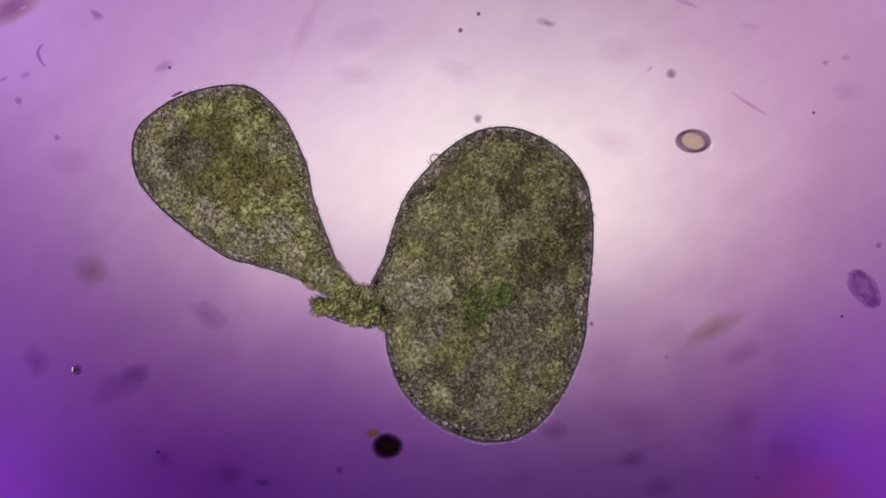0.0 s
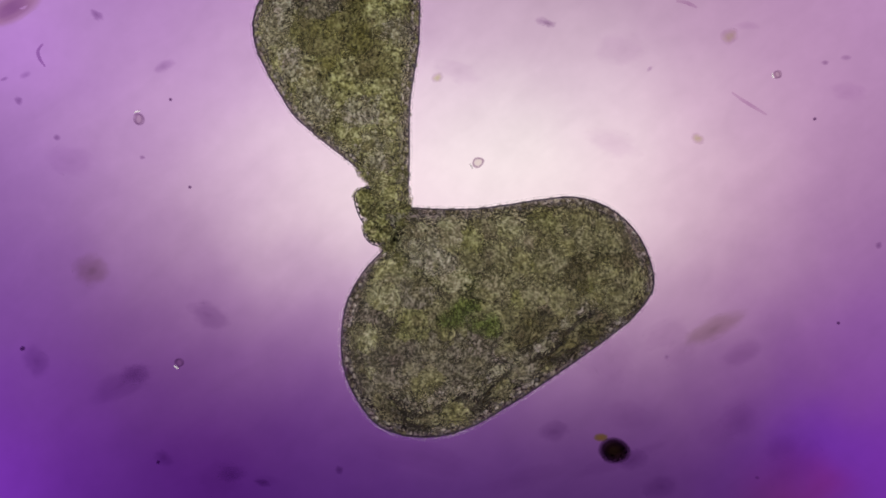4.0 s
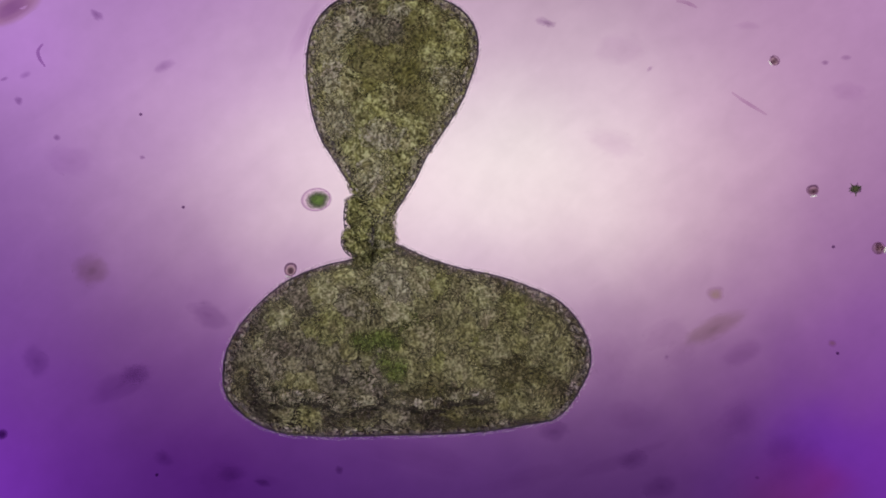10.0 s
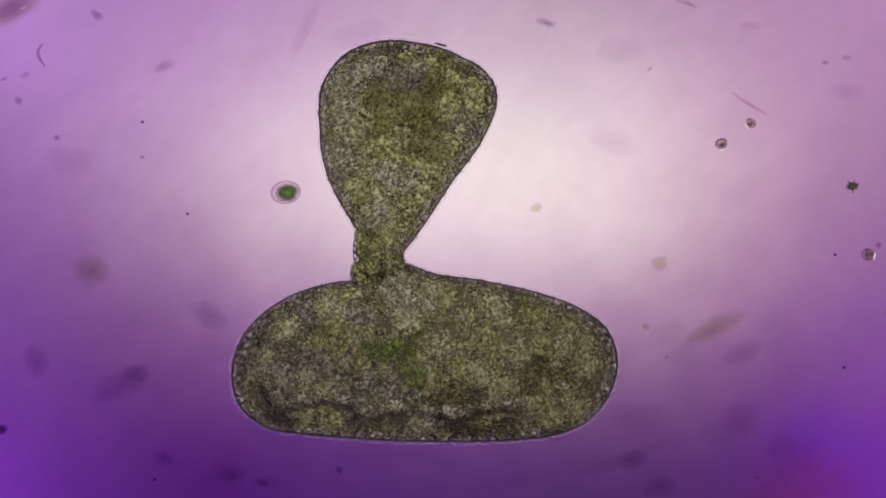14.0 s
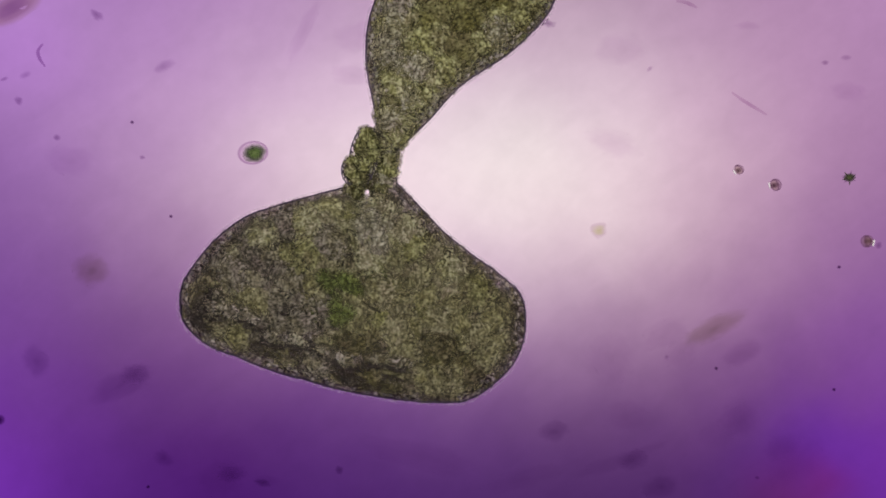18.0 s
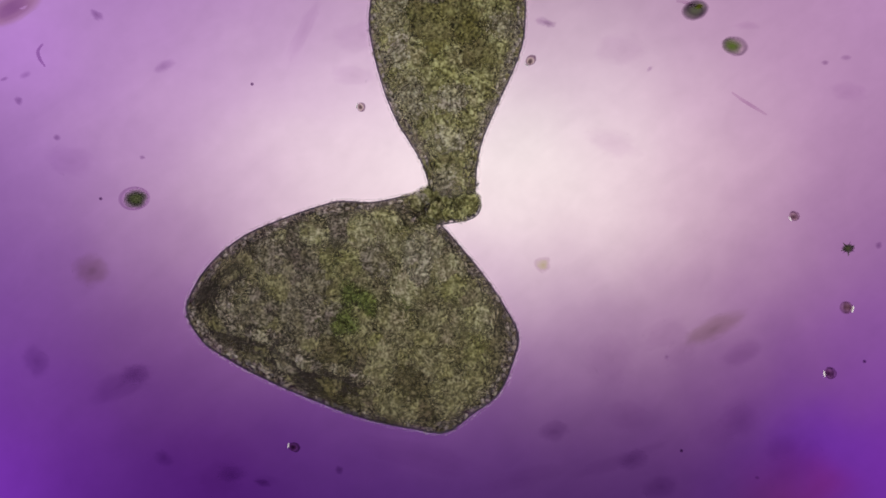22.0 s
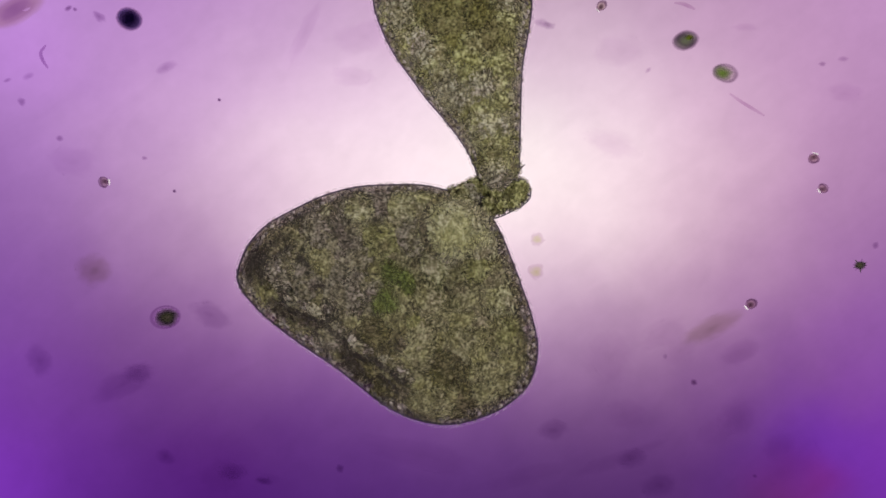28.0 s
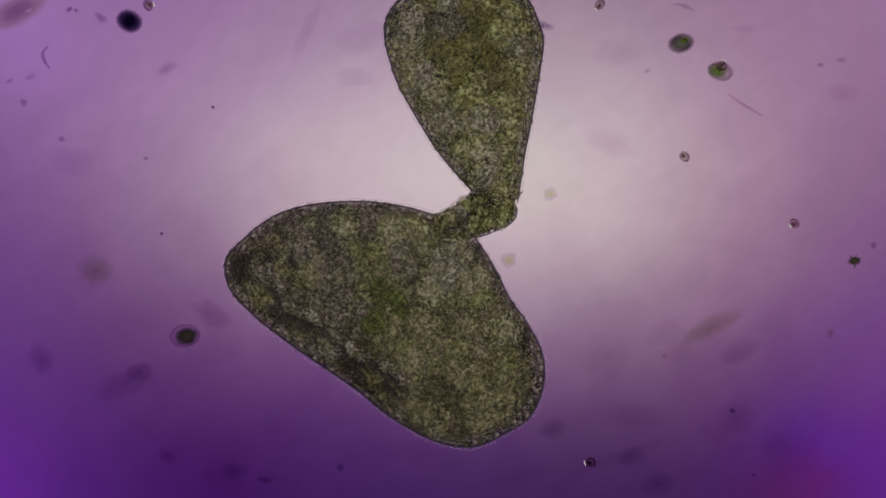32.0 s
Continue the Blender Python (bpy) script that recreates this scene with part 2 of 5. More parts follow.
class Outline:
    """A soft cell's changing outline: at each time, points from one side of its neck round to the other."""

    def __init__(self):
        self.rows = {}

    def at(self, t, *xy):
        self.rows[t] = glide(np.array(xy, float).reshape(-1, 2), 241)

    def bend(self, t, base, *pairs):
        """The outline of another time, drawn on by three pairs of points: where they were, and where they are."""
        was, now = (np.array([p[i] for p in pairs], float) for i in (0, 1))
        m = np.linalg.solve(np.c_[was, np.ones(3)], now)
        self.rows[t] = np.c_[self.rows[base], np.ones(241)] @ m

    def times(self):
        return sorted(self.rows)

    def rim(self, t, s):
        """The point at the share s of the way round, and the way along it."""
        c = self.rows[t]
        k = s * 240
        i = min(int(k), 239)
        p = c[i] + (c[i + 1] - c[i]) * (k - i)
        w = c[min(i + 3, 240)] - c[max(i - 2, 0)]
        return p, w / np.hypot(*w)

    def inner(self, t, u, v):
        """The point at the share u of the way from neck to tip and v of the way across."""
        a, b = self.rim(t, u / 2)[0], self.rim(t, 1 - u / 2)[0]
        return a + (b - a) * v, b - a

    def depth(self, t, p):
        """How far p lies inside, and the way inwards."""
        c = self.rows[t]
        gap = c[0] + (c[-1] - c[0]) * np.linspace(0, 1, 9)[:, None]
        d = p - np.vstack([c, gap])
        r = np.hypot(d[:, 0], d[:, 1])
        i = r.argmin()
        return r[i], d[i] / max(r[i], 1e-6)


# the cells' outlines from the neck round, clockwise, in micrometres
SAC = Outline()
SAC.at(0, -129, -64, -104, -13, -87, 42, -66, 94, -31, 139, 10, 179, 59, 208, 115, 216, 169, 200, 217, 169, 251, 124, 264, 68, 266, 11, 262, -46, 256, -102, 251, -159, 233, -213, 207, -264, 171, -309, 123, -337, 66, -340, 12, -322, -36, -291, -73, -248, -95, -195, -104, -139)
SAC.at(1, -159, -54, -118, -13, -93, 38, -69, 91, -36, 138, 6, 177, 58, 202, 114, 209, 169, 191, 214, 156, 244, 107, 257, 51, 257, -7, 254, -64, 262, -121, 250, -177, 228, -230, 203, -282, 161, -321, 107, -337, 50, -325, -5, -309, -53, -278, -90, -234, -118, -184, -134, -129)
SAC.at(1.5, -171, -58, -130, -17, -105, 34, -81, 87, -48, 134, -6, 173, 46, 198, 102, 205, 157, 187, 202, 152, 232, 103, 245, 47, 245, -11, 242, -68, 250, -125, 238, -181, 216, -234, 191, -286, 149, -325, 95, -341, 38, -329, -17, -313, -65, -282, -102, -238, -130, -188, -146, -133)
SAC.at(2, -116, -34, -68, -1, -29, 42, 4, 90, 43, 133, 90, 167, 148, 175, 205, 178, 259, 154, 299, 113, 317, 58, 321, 0, 314, -58, 301, -115, 296, -173, 280, -226, 246, -274, 210, -320, 161, -351, 104, -356, 48, -340, -3, -312, -46, -272, -74, -221, -94, -166, -104, -109)
SAC.at(3, -179, 4, -124, 22, -70, 45, -20, 73, 31, 102, 85, 125, 142, 125, 199, 111, 243, 73, 273, 25, 268, -33, 246, -87, 219, -138, 190, -188, 160, -239, 125, -284, 79, -320, 29, -350, -25, -370, -83, -367, -133, -339, -170, -295, -202, -246, -212, -189, -207, -131, -194, -74)
SAC.at(4, -59, 73, 0, 71, 58, 72, 116, 79, 174, 88, 233, 92, 288, 76, 334, 40, 363, -10, 372, -67, 341, -116, 296, -154, 249, -189, 201, -222, 152, -255, 102, -286, 51, -314, -5, -331, -64, -331, -117, -310, -154, -264, -176, -210, -180, -152, -170, -94, -143, -43, -104, 1)
SAC.at(7, -84, 138, -32, 113, 21, 91, 76, 73, 131, 57, 186, 41, 225, 0, 252, -50, 244, -107, 223, -159, 171, -183, 117, -202, 62, -218, 6, -232, -50, -245, -107, -255, -164, -260, -222, -260, -275, -240, -311, -196, -321, -140, -315, -83, -300, -27, -270, 22, -228, 61, -179, 91)
SAC.at(8, -74, 41, -25, 9, 26, -20, 80, -44, 135, -64, 187, -91, 221, -138, 235, -194, 216, -249, 179, -293, 122, -310, 65, -320, 6, -327, -53, -330, -111, -335, -170, -337, -229, -334, -287, -325, -339, -299, -369, -249, -366, -191, -348, -135, -314, -87, -273, -46, -224, -14, -169, 8)
SAC.at(9, -79, 16, -24, -10, 33, -31, 92, -45, 151, -61, 204, -91, 240, -139, 256, -197, 239, -255, 195, -295, 136, -309, 76, -321, 15, -325, -46, -328, -107, -330, -168, -332, -228, -331, -289, -322, -344, -297, -381, -251, -383, -190, -359, -136, -320, -89, -272, -51, -218, -24, -159, -9)
SAC.at(10, -81, 9, -25, -16, 34, -34, 94, -47, 152, -66, 207, -93, 246, -138, 262, -196, 240, -253, 201, -298, 141, -312, 80, -322, 19, -327, -42, -329, -104, -330, -165, -332, -226, -331, -287, -325, -343, -301, -384, -257, -387, -196, -363, -141, -323, -94, -275, -56, -219, -32, -159, -17)
SAC.at(11, -84, 4, -27, -19, 33, -35, 94, -47, 153, -66, 209, -91, 254, -132, 274, -190, 256, -249, 214, -293, 156, -314, 94, -324, 33, -328, -29, -329, -91, -331, -153, -330, -215, -329, -277, -326, -336, -310, -379, -267, -385, -206, -363, -149, -325, -100, -277, -61, -219, -39, -159, -24)
SAC.at(12, -81, -11, -21, -28, 39, -43, 100, -56, 160, -72, 219, -93, 262, -135, 284, -193, 264, -252, 222, -296, 164, -317, 102, -326, 40, -330, -22, -331, -84, -332, -147, -332, -209, -331, -271, -328, -331, -314, -376, -273, -383, -211, -365, -153, -326, -105, -274, -72, -215, -50, -154, -41)
SAC.at(13, -84, -24, -23, -44, 40, -52, 104, -61, 166, -74, 227, -96, 279, -132, 301, -191, 289, -253, 250, -304, 192, -330, 129, -339, 65, -343, 1, -344, -63, -343, -127, -341, -191, -338, -255, -335, -318, -325, -367, -284, -381, -223, -365, -161, -324, -114, -269, -81, -208, -63, -144, -57)
SAC.at(16, -104, 33, -49, 9, 7, -12, 63, -33, 117, -59, 169, -87, 204, -133, 217, -191, 197, -247, 155, -289, 100, -312, 41, -322, -18, -321, -78, -319, -138, -317, -197, -312, -256, -301, -313, -284, -371, -268, -414, -229, -424, -172, -401, -117, -367, -68, -320, -31, -267, -5, -209, 11)
SAC.at(17, -89, 99, -41, 64, 4, 25, 54, -7, 104, -38, 150, -76, 165, -131, 156, -189, 121, -236, 73, -269, 14, -276, -45, -275, -104, -268, -163, -263, -222, -255, -280, -243, -336, -223, -391, -201, -438, -165, -453, -110, -432, -55, -394, -9, -350, 30, -298, 58, -242, 77, -184, 89)
SAC.at(18.1, -76, 116, -38, 71, 2, 27, 46, -11, 93, -48, 134, -90, 140, -147, 121, -202, 80, -245, 30, -273, -29, -275, -88, -269, -146, -260, -204, -246, -260, -229, -316, -209, -371, -186, -424, -162, -464, -120, -466, -62, -434, -12, -394, 31, -344, 63, -288, 80, -231, 95, -174, 111)
SAC.at(18.2, 24, 96, 53, 51, 68, -1, 74, -54, 66, -107, 42, -155, 8, -197, -36, -228, -81, -257, -128, -283, -179, -299, -233, -296, -285, -282, -334, -261, -374, -225, -405, -181, -406, -128, -389, -77, -362, -31, -329, 12, -292, 51, -252, 87, -207, 117, -156, 133, -102, 135, -49, 129)
SAC.at(18.5, 31, 84, 57, 38, 67, -13, 69, -65, 58, -116, 32, -162, -4, -200, -45, -232, -89, -261, -136, -285, -188, -291, -240, -287, -291, -274, -338, -252, -380, -221, -412, -179, -421, -129, -405, -79, -377, -34, -344, 6, -307, 44, -269, 79, -226, 110, -178, 131, -126, 137, -74, 133)
SAC.at(19, 11, 91, 49, 53, 68, 2, 79, -52, 78, -106, 62, -158, 29, -201, -15, -234, -65, -254, -118, -265, -173, -263, -226, -253, -277, -233, -326, -209, -372, -180, -416, -147, -441, -101, -424, -49, -393, -5, -356, 35, -316, 73, -273, 106, -225, 132, -173, 146, -118, 147, -64, 141)
SAC.at(20, 6, 121, 42, 77, 76, 31, 101, -19, 116, -74, 104, -129, 75, -173, 27, -204, -24, -228, -80, -230, -137, -221, -191, -205, -243, -183, -295, -159, -346, -133, -397, -108, -439, -71, -442, -19, -414, 30, -377, 73, -334, 111, -286, 141, -233, 161, -177, 172, -121, 173, -64, 178)
SAC.at(21.5, 6, 76, 43, 30, 80, -15, 110, -66, 133, -120, 118, -175, 85, -220, 41, -258, -11, -281, -69, -273, -126, -261, -182, -243, -237, -221, -290, -196, -343, -171, -393, -141, -436, -101, -447, -46, -417, 4, -376, 46, -330, 82, -277, 106, -220, 121, -161, 128, -103, 129, -44, 131)
SAC.at(22, 1, 39, 39, -5, 76, -51, 108, -99, 133, -152, 122, -206, 98, -256, 53, -292, 4, -324, -54, -318, -111, -307, -167, -291, -222, -270, -276, -248, -329, -223, -380, -195, -427, -161, -453, -109, -433, -55, -396, -10, -349, 25, -296, 49, -241, 69, -185, 84, -126, 83, -69, 94)
SAC.at(23, 6, 6, 38, -43, 74, -89, 107, -137, 135, -188, 128, -244, 101, -295, 53, -329, 1, -354, -56, -343, -112, -329, -167, -309, -219, -283, -272, -259, -325, -233, -375, -205, -421, -168, -446, -118, -420, -67, -380, -25, -333, 9, -279, 33, -223, 48, -166, 58, -107, 59, -49, 61)
SAC.at(24, 21, 9, 53, -40, 86, -89, 116, -139, 142, -192, 134, -248, 103, -296, 55, -329, 2, -353, -56, -344, -112, -328, -165, -303, -217, -276, -270, -251, -322, -223, -372, -192, -417, -155, -428, -100, -400, -49, -359, -7, -310, 26, -257, 50, -200, 62, -141, 67, -83, 65, -24, 61)
SAC.at(25, 44, 23, 73, -29, 101, -80, 127, -134, 150, -188, 139, -244, 107, -292, 57, -324, 1, -342, -57, -334, -113, -314, -163, -285, -214, -254, -267, -228, -318, -198, -365, -162, -405, -119, -405, -63, -380, -10, -336, 30, -285, 59, -229, 76, -170, 85, -111, 86, -52, 84, 6, 73)
SAC.at(28, 66, 86, 98, 38, 121, -15, 141, -69, 159, -123, 168, -180, 154, -235, 114, -276, 62, -300, 6, -311, -51, -301, -103, -277, -149, -242, -194, -207, -242, -175, -289, -141, -332, -103, -363, -56, -350, -2, -313, 42, -263, 71, -211, 95, -155, 110, -98, 114, -40, 114, 16, 103)
SAC.at(29, 96, 56, 123, 6, 142, -48, 159, -102, 172, -157, 166, -213, 132, -258, 84, -288, 29, -302, -27, -300, -81, -281, -125, -246, -170, -210, -217, -179, -262, -145, -306, -108, -342, -64, -342, -9, -309, 37, -264, 72, -213, 98, -159, 114, -102, 121, -46, 121, 11, 112, 66, 99)
SAC.at(30, 101, 51, 126, 0, 148, -53, 166, -108, 180, -163, 176, -219, 141, -263, 91, -291, 36, -306, -20, -303, -74, -283, -118, -248, -158, -207, -204, -173, -248, -136, -292, -100, -329, -57, -338, -3, -307, 45, -266, 84, -214, 108, -159, 122, -102, 127, -45, 124, 11, 112, 66, 96)
SAC.at(31, 81, 36, 108, -15, 135, -66, 160, -117, 179, -171, 177, -228, 148, -276, 100, -307, 47, -329, -9, -322, -62, -301, -110, -269, -154, -232, -200, -198, -247, -165, -292, -129, -335, -90, -366, -43, -356, 11, -315, 51, -266, 80, -212, 100, -155, 107, -97, 105, -40, 97, 16, 86)
SAC.at(32, 61, 16, 92, -33, 118, -85, 151, -133, 176, -185, 178, -242, 155, -295, 108, -328, 54, -350, -3, -344, -56, -320, -105, -289, -150, -252, -197, -219, -246, -186, -293, -152, -338, -115, -376, -72, -384, -19, -346, 25, -299, 59, -244, 77, -186, 84, -128, 84, -70, 76, -14, 61)
PEAR = Outline()
PEAR.at(0, -209, -74, -250, -56, -292, -41, -335, -28, -378, -17, -416, 6, -452, 32, -487, 60, -518, 92, -542, 129, -550, 173, -539, 215, -507, 246, -468, 269, -426, 283, -382, 290, -339, 285, -303, 258, -275, 223, -255, 183, -239, 142, -231, 98, -217, 55, -201, 14, -184, -28, -159, -64)
PEAR.at(1, -244, -51, -287, -37, -330, -21, -372, -5, -413, 13, -453, 36, -489, 63, -522, 94, -552, 128, -566, 171, -566, 216, -547, 257, -512, 284, -470, 302, -427, 315, -382, 319, -338, 308, -305, 277, -283, 238, -268, 195, -258, 151, -248, 107, -231, 64, -215, 22, -198, -20, -172, -57)
PEAR.at(1.5, -256, -55, -299, -41, -342, -25, -384, -9, -425, 9, -465, 32, -501, 59, -534, 90, -564, 124, -578, 167, -578, 212, -559, 253, -524, 280, -482, 298, -439, 311, -394, 315, -350, 304, -317, 273, -295, 234, -280, 191, -270, 147, -260, 103, -243, 60, -227, 18, -210, -24, -184, -61)
PEAR.at(2, -184, -24, -227, -6, -269, 11, -312, 28, -353, 49, -392, 74, -428, 102, -462, 133, -491, 169, -505, 213, -500, 258, -479, 299, -444, 328, -401, 344, -356, 354, -310, 358, -266, 345, -235, 312, -217, 270, -205, 226, -197, 180, -188, 135, -177, 90, -163, 46, -146, 4, -124, -37)
PEAR.at(3, -254, 36, -294, 55, -333, 76, -371, 99, -406, 125, -437, 158, -467, 190, -493, 226, -510, 266, -514, 310, -496, 350, -467, 383, -428, 403, -385, 415, -341, 419, -297, 416, -261, 393, -236, 356, -223, 314, -217, 270, -216, 226, -219, 181, -214, 137, -207, 94, -201, 50, -184, 9)
PEAR.at(4, -124, 119, -159, 149, -196, 178, -232, 207, -266, 239, -291, 278, -314, 318, -332, 361, -335, 407, -319, 451, -295, 490, -262, 523, -222, 546, -177, 553, -131, 548, -89, 528, -57, 495, -42, 451, -41, 405, -43, 358, -50, 313, -57, 267, -59, 220, -59, 174, -60, 127, -62, 81)
PEAR.at(7, -144, 216, -170, 253, -198, 288, -227, 323, -246, 364, -259, 407, -269, 451, -274, 496, -268, 540, -248, 580, -215, 611, -173, 626, -128, 632, -84, 624, -43, 605, -8, 576, 16, 538, 21, 494, 13, 450, 0, 406, -21, 367, -38, 325, -46, 281, -59, 238, -72, 194, -84, 151)
PEAR.at(8, -124, 123, -149, 159, -174, 194, -200, 229, -217, 268, -230, 310, -237, 352, -235, 396, -221, 437, -198, 473, -163, 499, -122, 511, -79, 513, -37, 504, 3, 488, 39, 463, 58, 425, 57, 382, 48, 340, 29, 301, 6, 264, -11, 225, -23, 183, -37, 142, -57, 103, -79, 66)
PEAR.at(9, -144, 101, -167, 137, -189, 173, -211, 209, -224, 249, -232, 291, -240, 333, -238, 375, -224, 414, -198, 448, -163, 471, -122, 484, -80, 486, -38, 480, 1, 464, 36, 441, 59, 405, 61, 363, 53, 322, 35, 283, 13, 248, -9, 211, -25, 172, -43, 133, -64, 96, -87, 61)
PEAR.at(10, -149, 89, -172, 124, -194, 159, -216, 195, -230, 234, -238, 275, -242, 317, -239, 359, -226, 398, -200, 430, -163, 450, -123, 460, -81, 463, -40, 457, -1, 442, 35, 421, 58, 387, 62, 346, 51, 305, 36, 266, 16, 230, -7, 195, -30, 160, -48, 122, -70, 86, -92, 51)
PEAR.at(11, -144, 73, -164, 109, -184, 144, -207, 178, -223, 216, -233, 255, -237, 296, -233, 337, -217, 374, -190, 404, -155, 425, -115, 434, -75, 434, -34, 427, 4, 414, 41, 395, 64, 363, 66, 322, 56, 283, 40, 245, 19, 210, -3, 176, -24, 140, -43, 104, -66, 70, -92, 39)
PEAR.at(12, -154, 53, -176, 86, -196, 120, -215, 155, -226, 193, -232, 232, -233, 271, -229, 311, -212, 346, -182, 372, -148, 391, -110, 402, -71, 405, -32, 399, 5, 384, 40, 367, 69, 340, 74, 302, 65, 263, 50, 227, 32, 192, 8, 160, -12, 127, -32, 92, -55, 60, -79, 29)
PEAR.at(13, -159, 33, -180, 67, -200, 102, -215, 140, -224, 179, -227, 219, -229, 259, -223, 299, -203, 334, -174, 361, -137, 376, -97, 382, -57, 379, -17, 372, 20, 357, 55, 337, 78, 305, 81, 265, 69, 227, 52, 191, 29, 157, 5, 125, -15, 90, -37, 56, -60, 23, -84, -9)
PEAR.at(16, -177, 101, -183, 143, -190, 184, -198, 226, -195, 267, -187, 309, -173, 349, -156, 387, -126, 417, -89, 437, -48, 445, -6, 446, 34, 435, 72, 416, 104, 389, 133, 359, 142, 319, 124, 282, 95, 251, 63, 223, 30, 197, -4, 173, -40, 150, -67, 118, -98, 89, -129, 61)
PEAR.at(17, -139, 186, -144, 228, -151, 270, -156, 312, -152, 354, -143, 395, -131, 436, -110, 472, -80, 502, -43, 521, -2, 531, 41, 532, 82, 524, 122, 509, 157, 486, 183, 453, 184, 412, 162, 376, 134, 344, 101, 317, 67, 293, 32, 269, 0, 241, -29, 211, -61, 183, -94, 156)
PEAR.at(18.1, -109, 211, -117, 251, -126, 292, -132, 332, -133, 373, -126, 414, -111, 452, -89, 487, -57, 513, -21, 532, 19, 541, 60, 540, 101, 532, 138, 515, 175, 496, 203, 468, 194, 428, 170, 394, 142, 365, 110, 339, 75, 317, 40, 294, 11, 266, -16, 234, -45, 205, -74, 176)
PEAR.at(18.2, -49, 131, -81, 148, -110, 169, -134, 196, -154, 226, -163, 260, -153, 294, -136, 326, -117, 357, -96, 386, -72, 413, -42, 433, -7, 441, 29, 441, 65, 436, 97, 420, 126, 399, 148, 370, 161, 336, 163, 301, 155, 266, 139, 233, 119, 204, 89, 184, 58, 165, 31, 141)
PEAR.at(18.5, -64, 133, -93, 154, -119, 177, -142, 204, -158, 235, -162, 270, -148, 302, -129, 332, -107, 360, -84, 386, -57, 408, -25, 425, 9, 433, 44, 430, 77, 418, 107, 399, 132, 375, 152, 345, 161, 311, 158, 276, 146, 243, 131, 211, 109, 183, 82, 161, 50, 147, 16, 136)
PEAR.at(19, -49, 141, -73, 167, -96, 194, -117, 223, -135, 253, -148, 286, -156, 321, -155, 356, -137, 387, -111, 410, -81, 429, -48, 443, -15, 456, 20, 462, 55, 459, 89, 448, 119, 429, 139, 400, 152, 367, 152, 332, 145, 297, 134, 263, 121, 230, 100, 201, 75, 176, 46, 156)
PEAR.at(20, -34, 176, -55, 211, -76, 247, -95, 284, -114, 320, -128, 359, -135, 400, -137, 441, -132, 482, -113, 518, -85, 548, -50, 569, -10, 578, 32, 578, 72, 568, 107, 547, 136, 518, 156, 482, 160, 441, 153, 401, 138, 362, 119, 326, 95, 292, 74, 256, 63, 217, 56, 176)
PEAR.at(21.5, -22, 141, -38, 183, -63, 220, -84, 259, -98, 302, -114, 344, -125, 387, -129, 432, -128, 477, -116, 520, -90, 556, -56, 585, -14, 600, 31, 600, 74, 587, 110, 560, 137, 524, 152, 482, 153, 438, 142, 394, 123, 354, 103, 313, 86, 272, 71, 230, 63, 186, 61, 141)
PEAR.at(22, -22, 101, -35, 146, -57, 186, -81, 225, -100, 268, -114, 312, -125, 357, -131, 403, -126, 448, -115, 493, -98, 536, -61, 564, -18, 579, 28, 582, 73, 570, 111, 544, 136, 506, 145, 460, 146, 414, 142, 368, 128, 324, 109, 282, 90, 240, 72, 197, 61, 152, 58, 106)
PEAR.at(23, -16, 73, -30, 116, -52, 156, -74, 195, -93, 236, -106, 280, -118, 324, -127, 368, -124, 413, -111, 457, -90, 496, -55, 525, -13, 542, 32, 545, 75, 533, 112, 507, 137, 469, 146, 425, 146, 380, 136, 336, 121, 293, 105, 250, 89, 208, 73, 166, 64, 121, 64, 76)
PEAR.at(24, 1, 81, -16, 124, -37, 164, -65, 200, -81, 242, -96, 286, -110, 329, -122, 373, -121, 418, -108, 462, -89, 503, -55, 534, -15, 555, 30, 561, 74, 549, 110, 522, 136, 484, 150, 441, 151, 396, 138, 352, 122, 309, 108, 266, 96, 222, 87, 177, 81, 132, 78, 86)
PEAR.at(25, 21, 89, 9, 135, -14, 176, -44, 213, -69, 253, -89, 297, -107, 341, -118, 387, -124, 434, -118, 481, -101, 525, -69, 560, -28, 583, 19, 591, 66, 584, 107, 561, 137, 525, 153, 480, 158, 433, 151, 386, 138, 340, 126, 294, 115, 248, 108, 201, 104, 153, 101, 106)
PEAR.at(28, 66, 111, 51, 155, 28, 195, -1, 232, -31, 267, -59, 305, -86, 343, -107, 384, -122, 428, -124, 475, -112, 519, -86, 558, -49, 586, -5, 599, 41, 597, 85, 581, 119, 550, 142, 510, 156, 465, 157, 419, 150, 373, 142, 327, 139, 281, 138, 234, 137, 188, 136, 141)
PEAR.at(29, 81, 116, 60, 157, 34, 195, 4, 230, -25, 265, -54, 301, -82, 338, -104, 378, -120, 421, -127, 466, -120, 511, -95, 549, -59, 577, -16, 592, 30, 593, 74, 582, 112, 555, 135, 516, 149, 472, 152, 426, 148, 381, 146, 335, 146, 289, 146, 243, 147, 197, 151, 151)
PEAR.at(30, 86, 119, 60, 156, 31, 191, 1, 226, -29, 260, -57, 296, -82, 334, -103, 374, -119, 417, -125, 462, -113, 505, -87, 543, -49, 567, -6, 580, 40, 582, 82, 567, 118, 540, 145, 503, 157, 459, 160, 414, 159, 368, 157, 323, 156, 278, 156, 232, 157, 186, 158, 141)
PEAR.at(31, 66, 111, 43, 147, 16, 179, -12, 211, -39, 245, -66, 278, -88, 314, -104, 353, -116, 394, -117, 436, -102, 476, -71, 504, -31, 520, 11, 526, 53, 523, 94, 512, 131, 490, 159, 459, 169, 418, 165, 375, 160, 333, 155, 291, 151, 248, 147, 206, 146, 164, 146, 121)
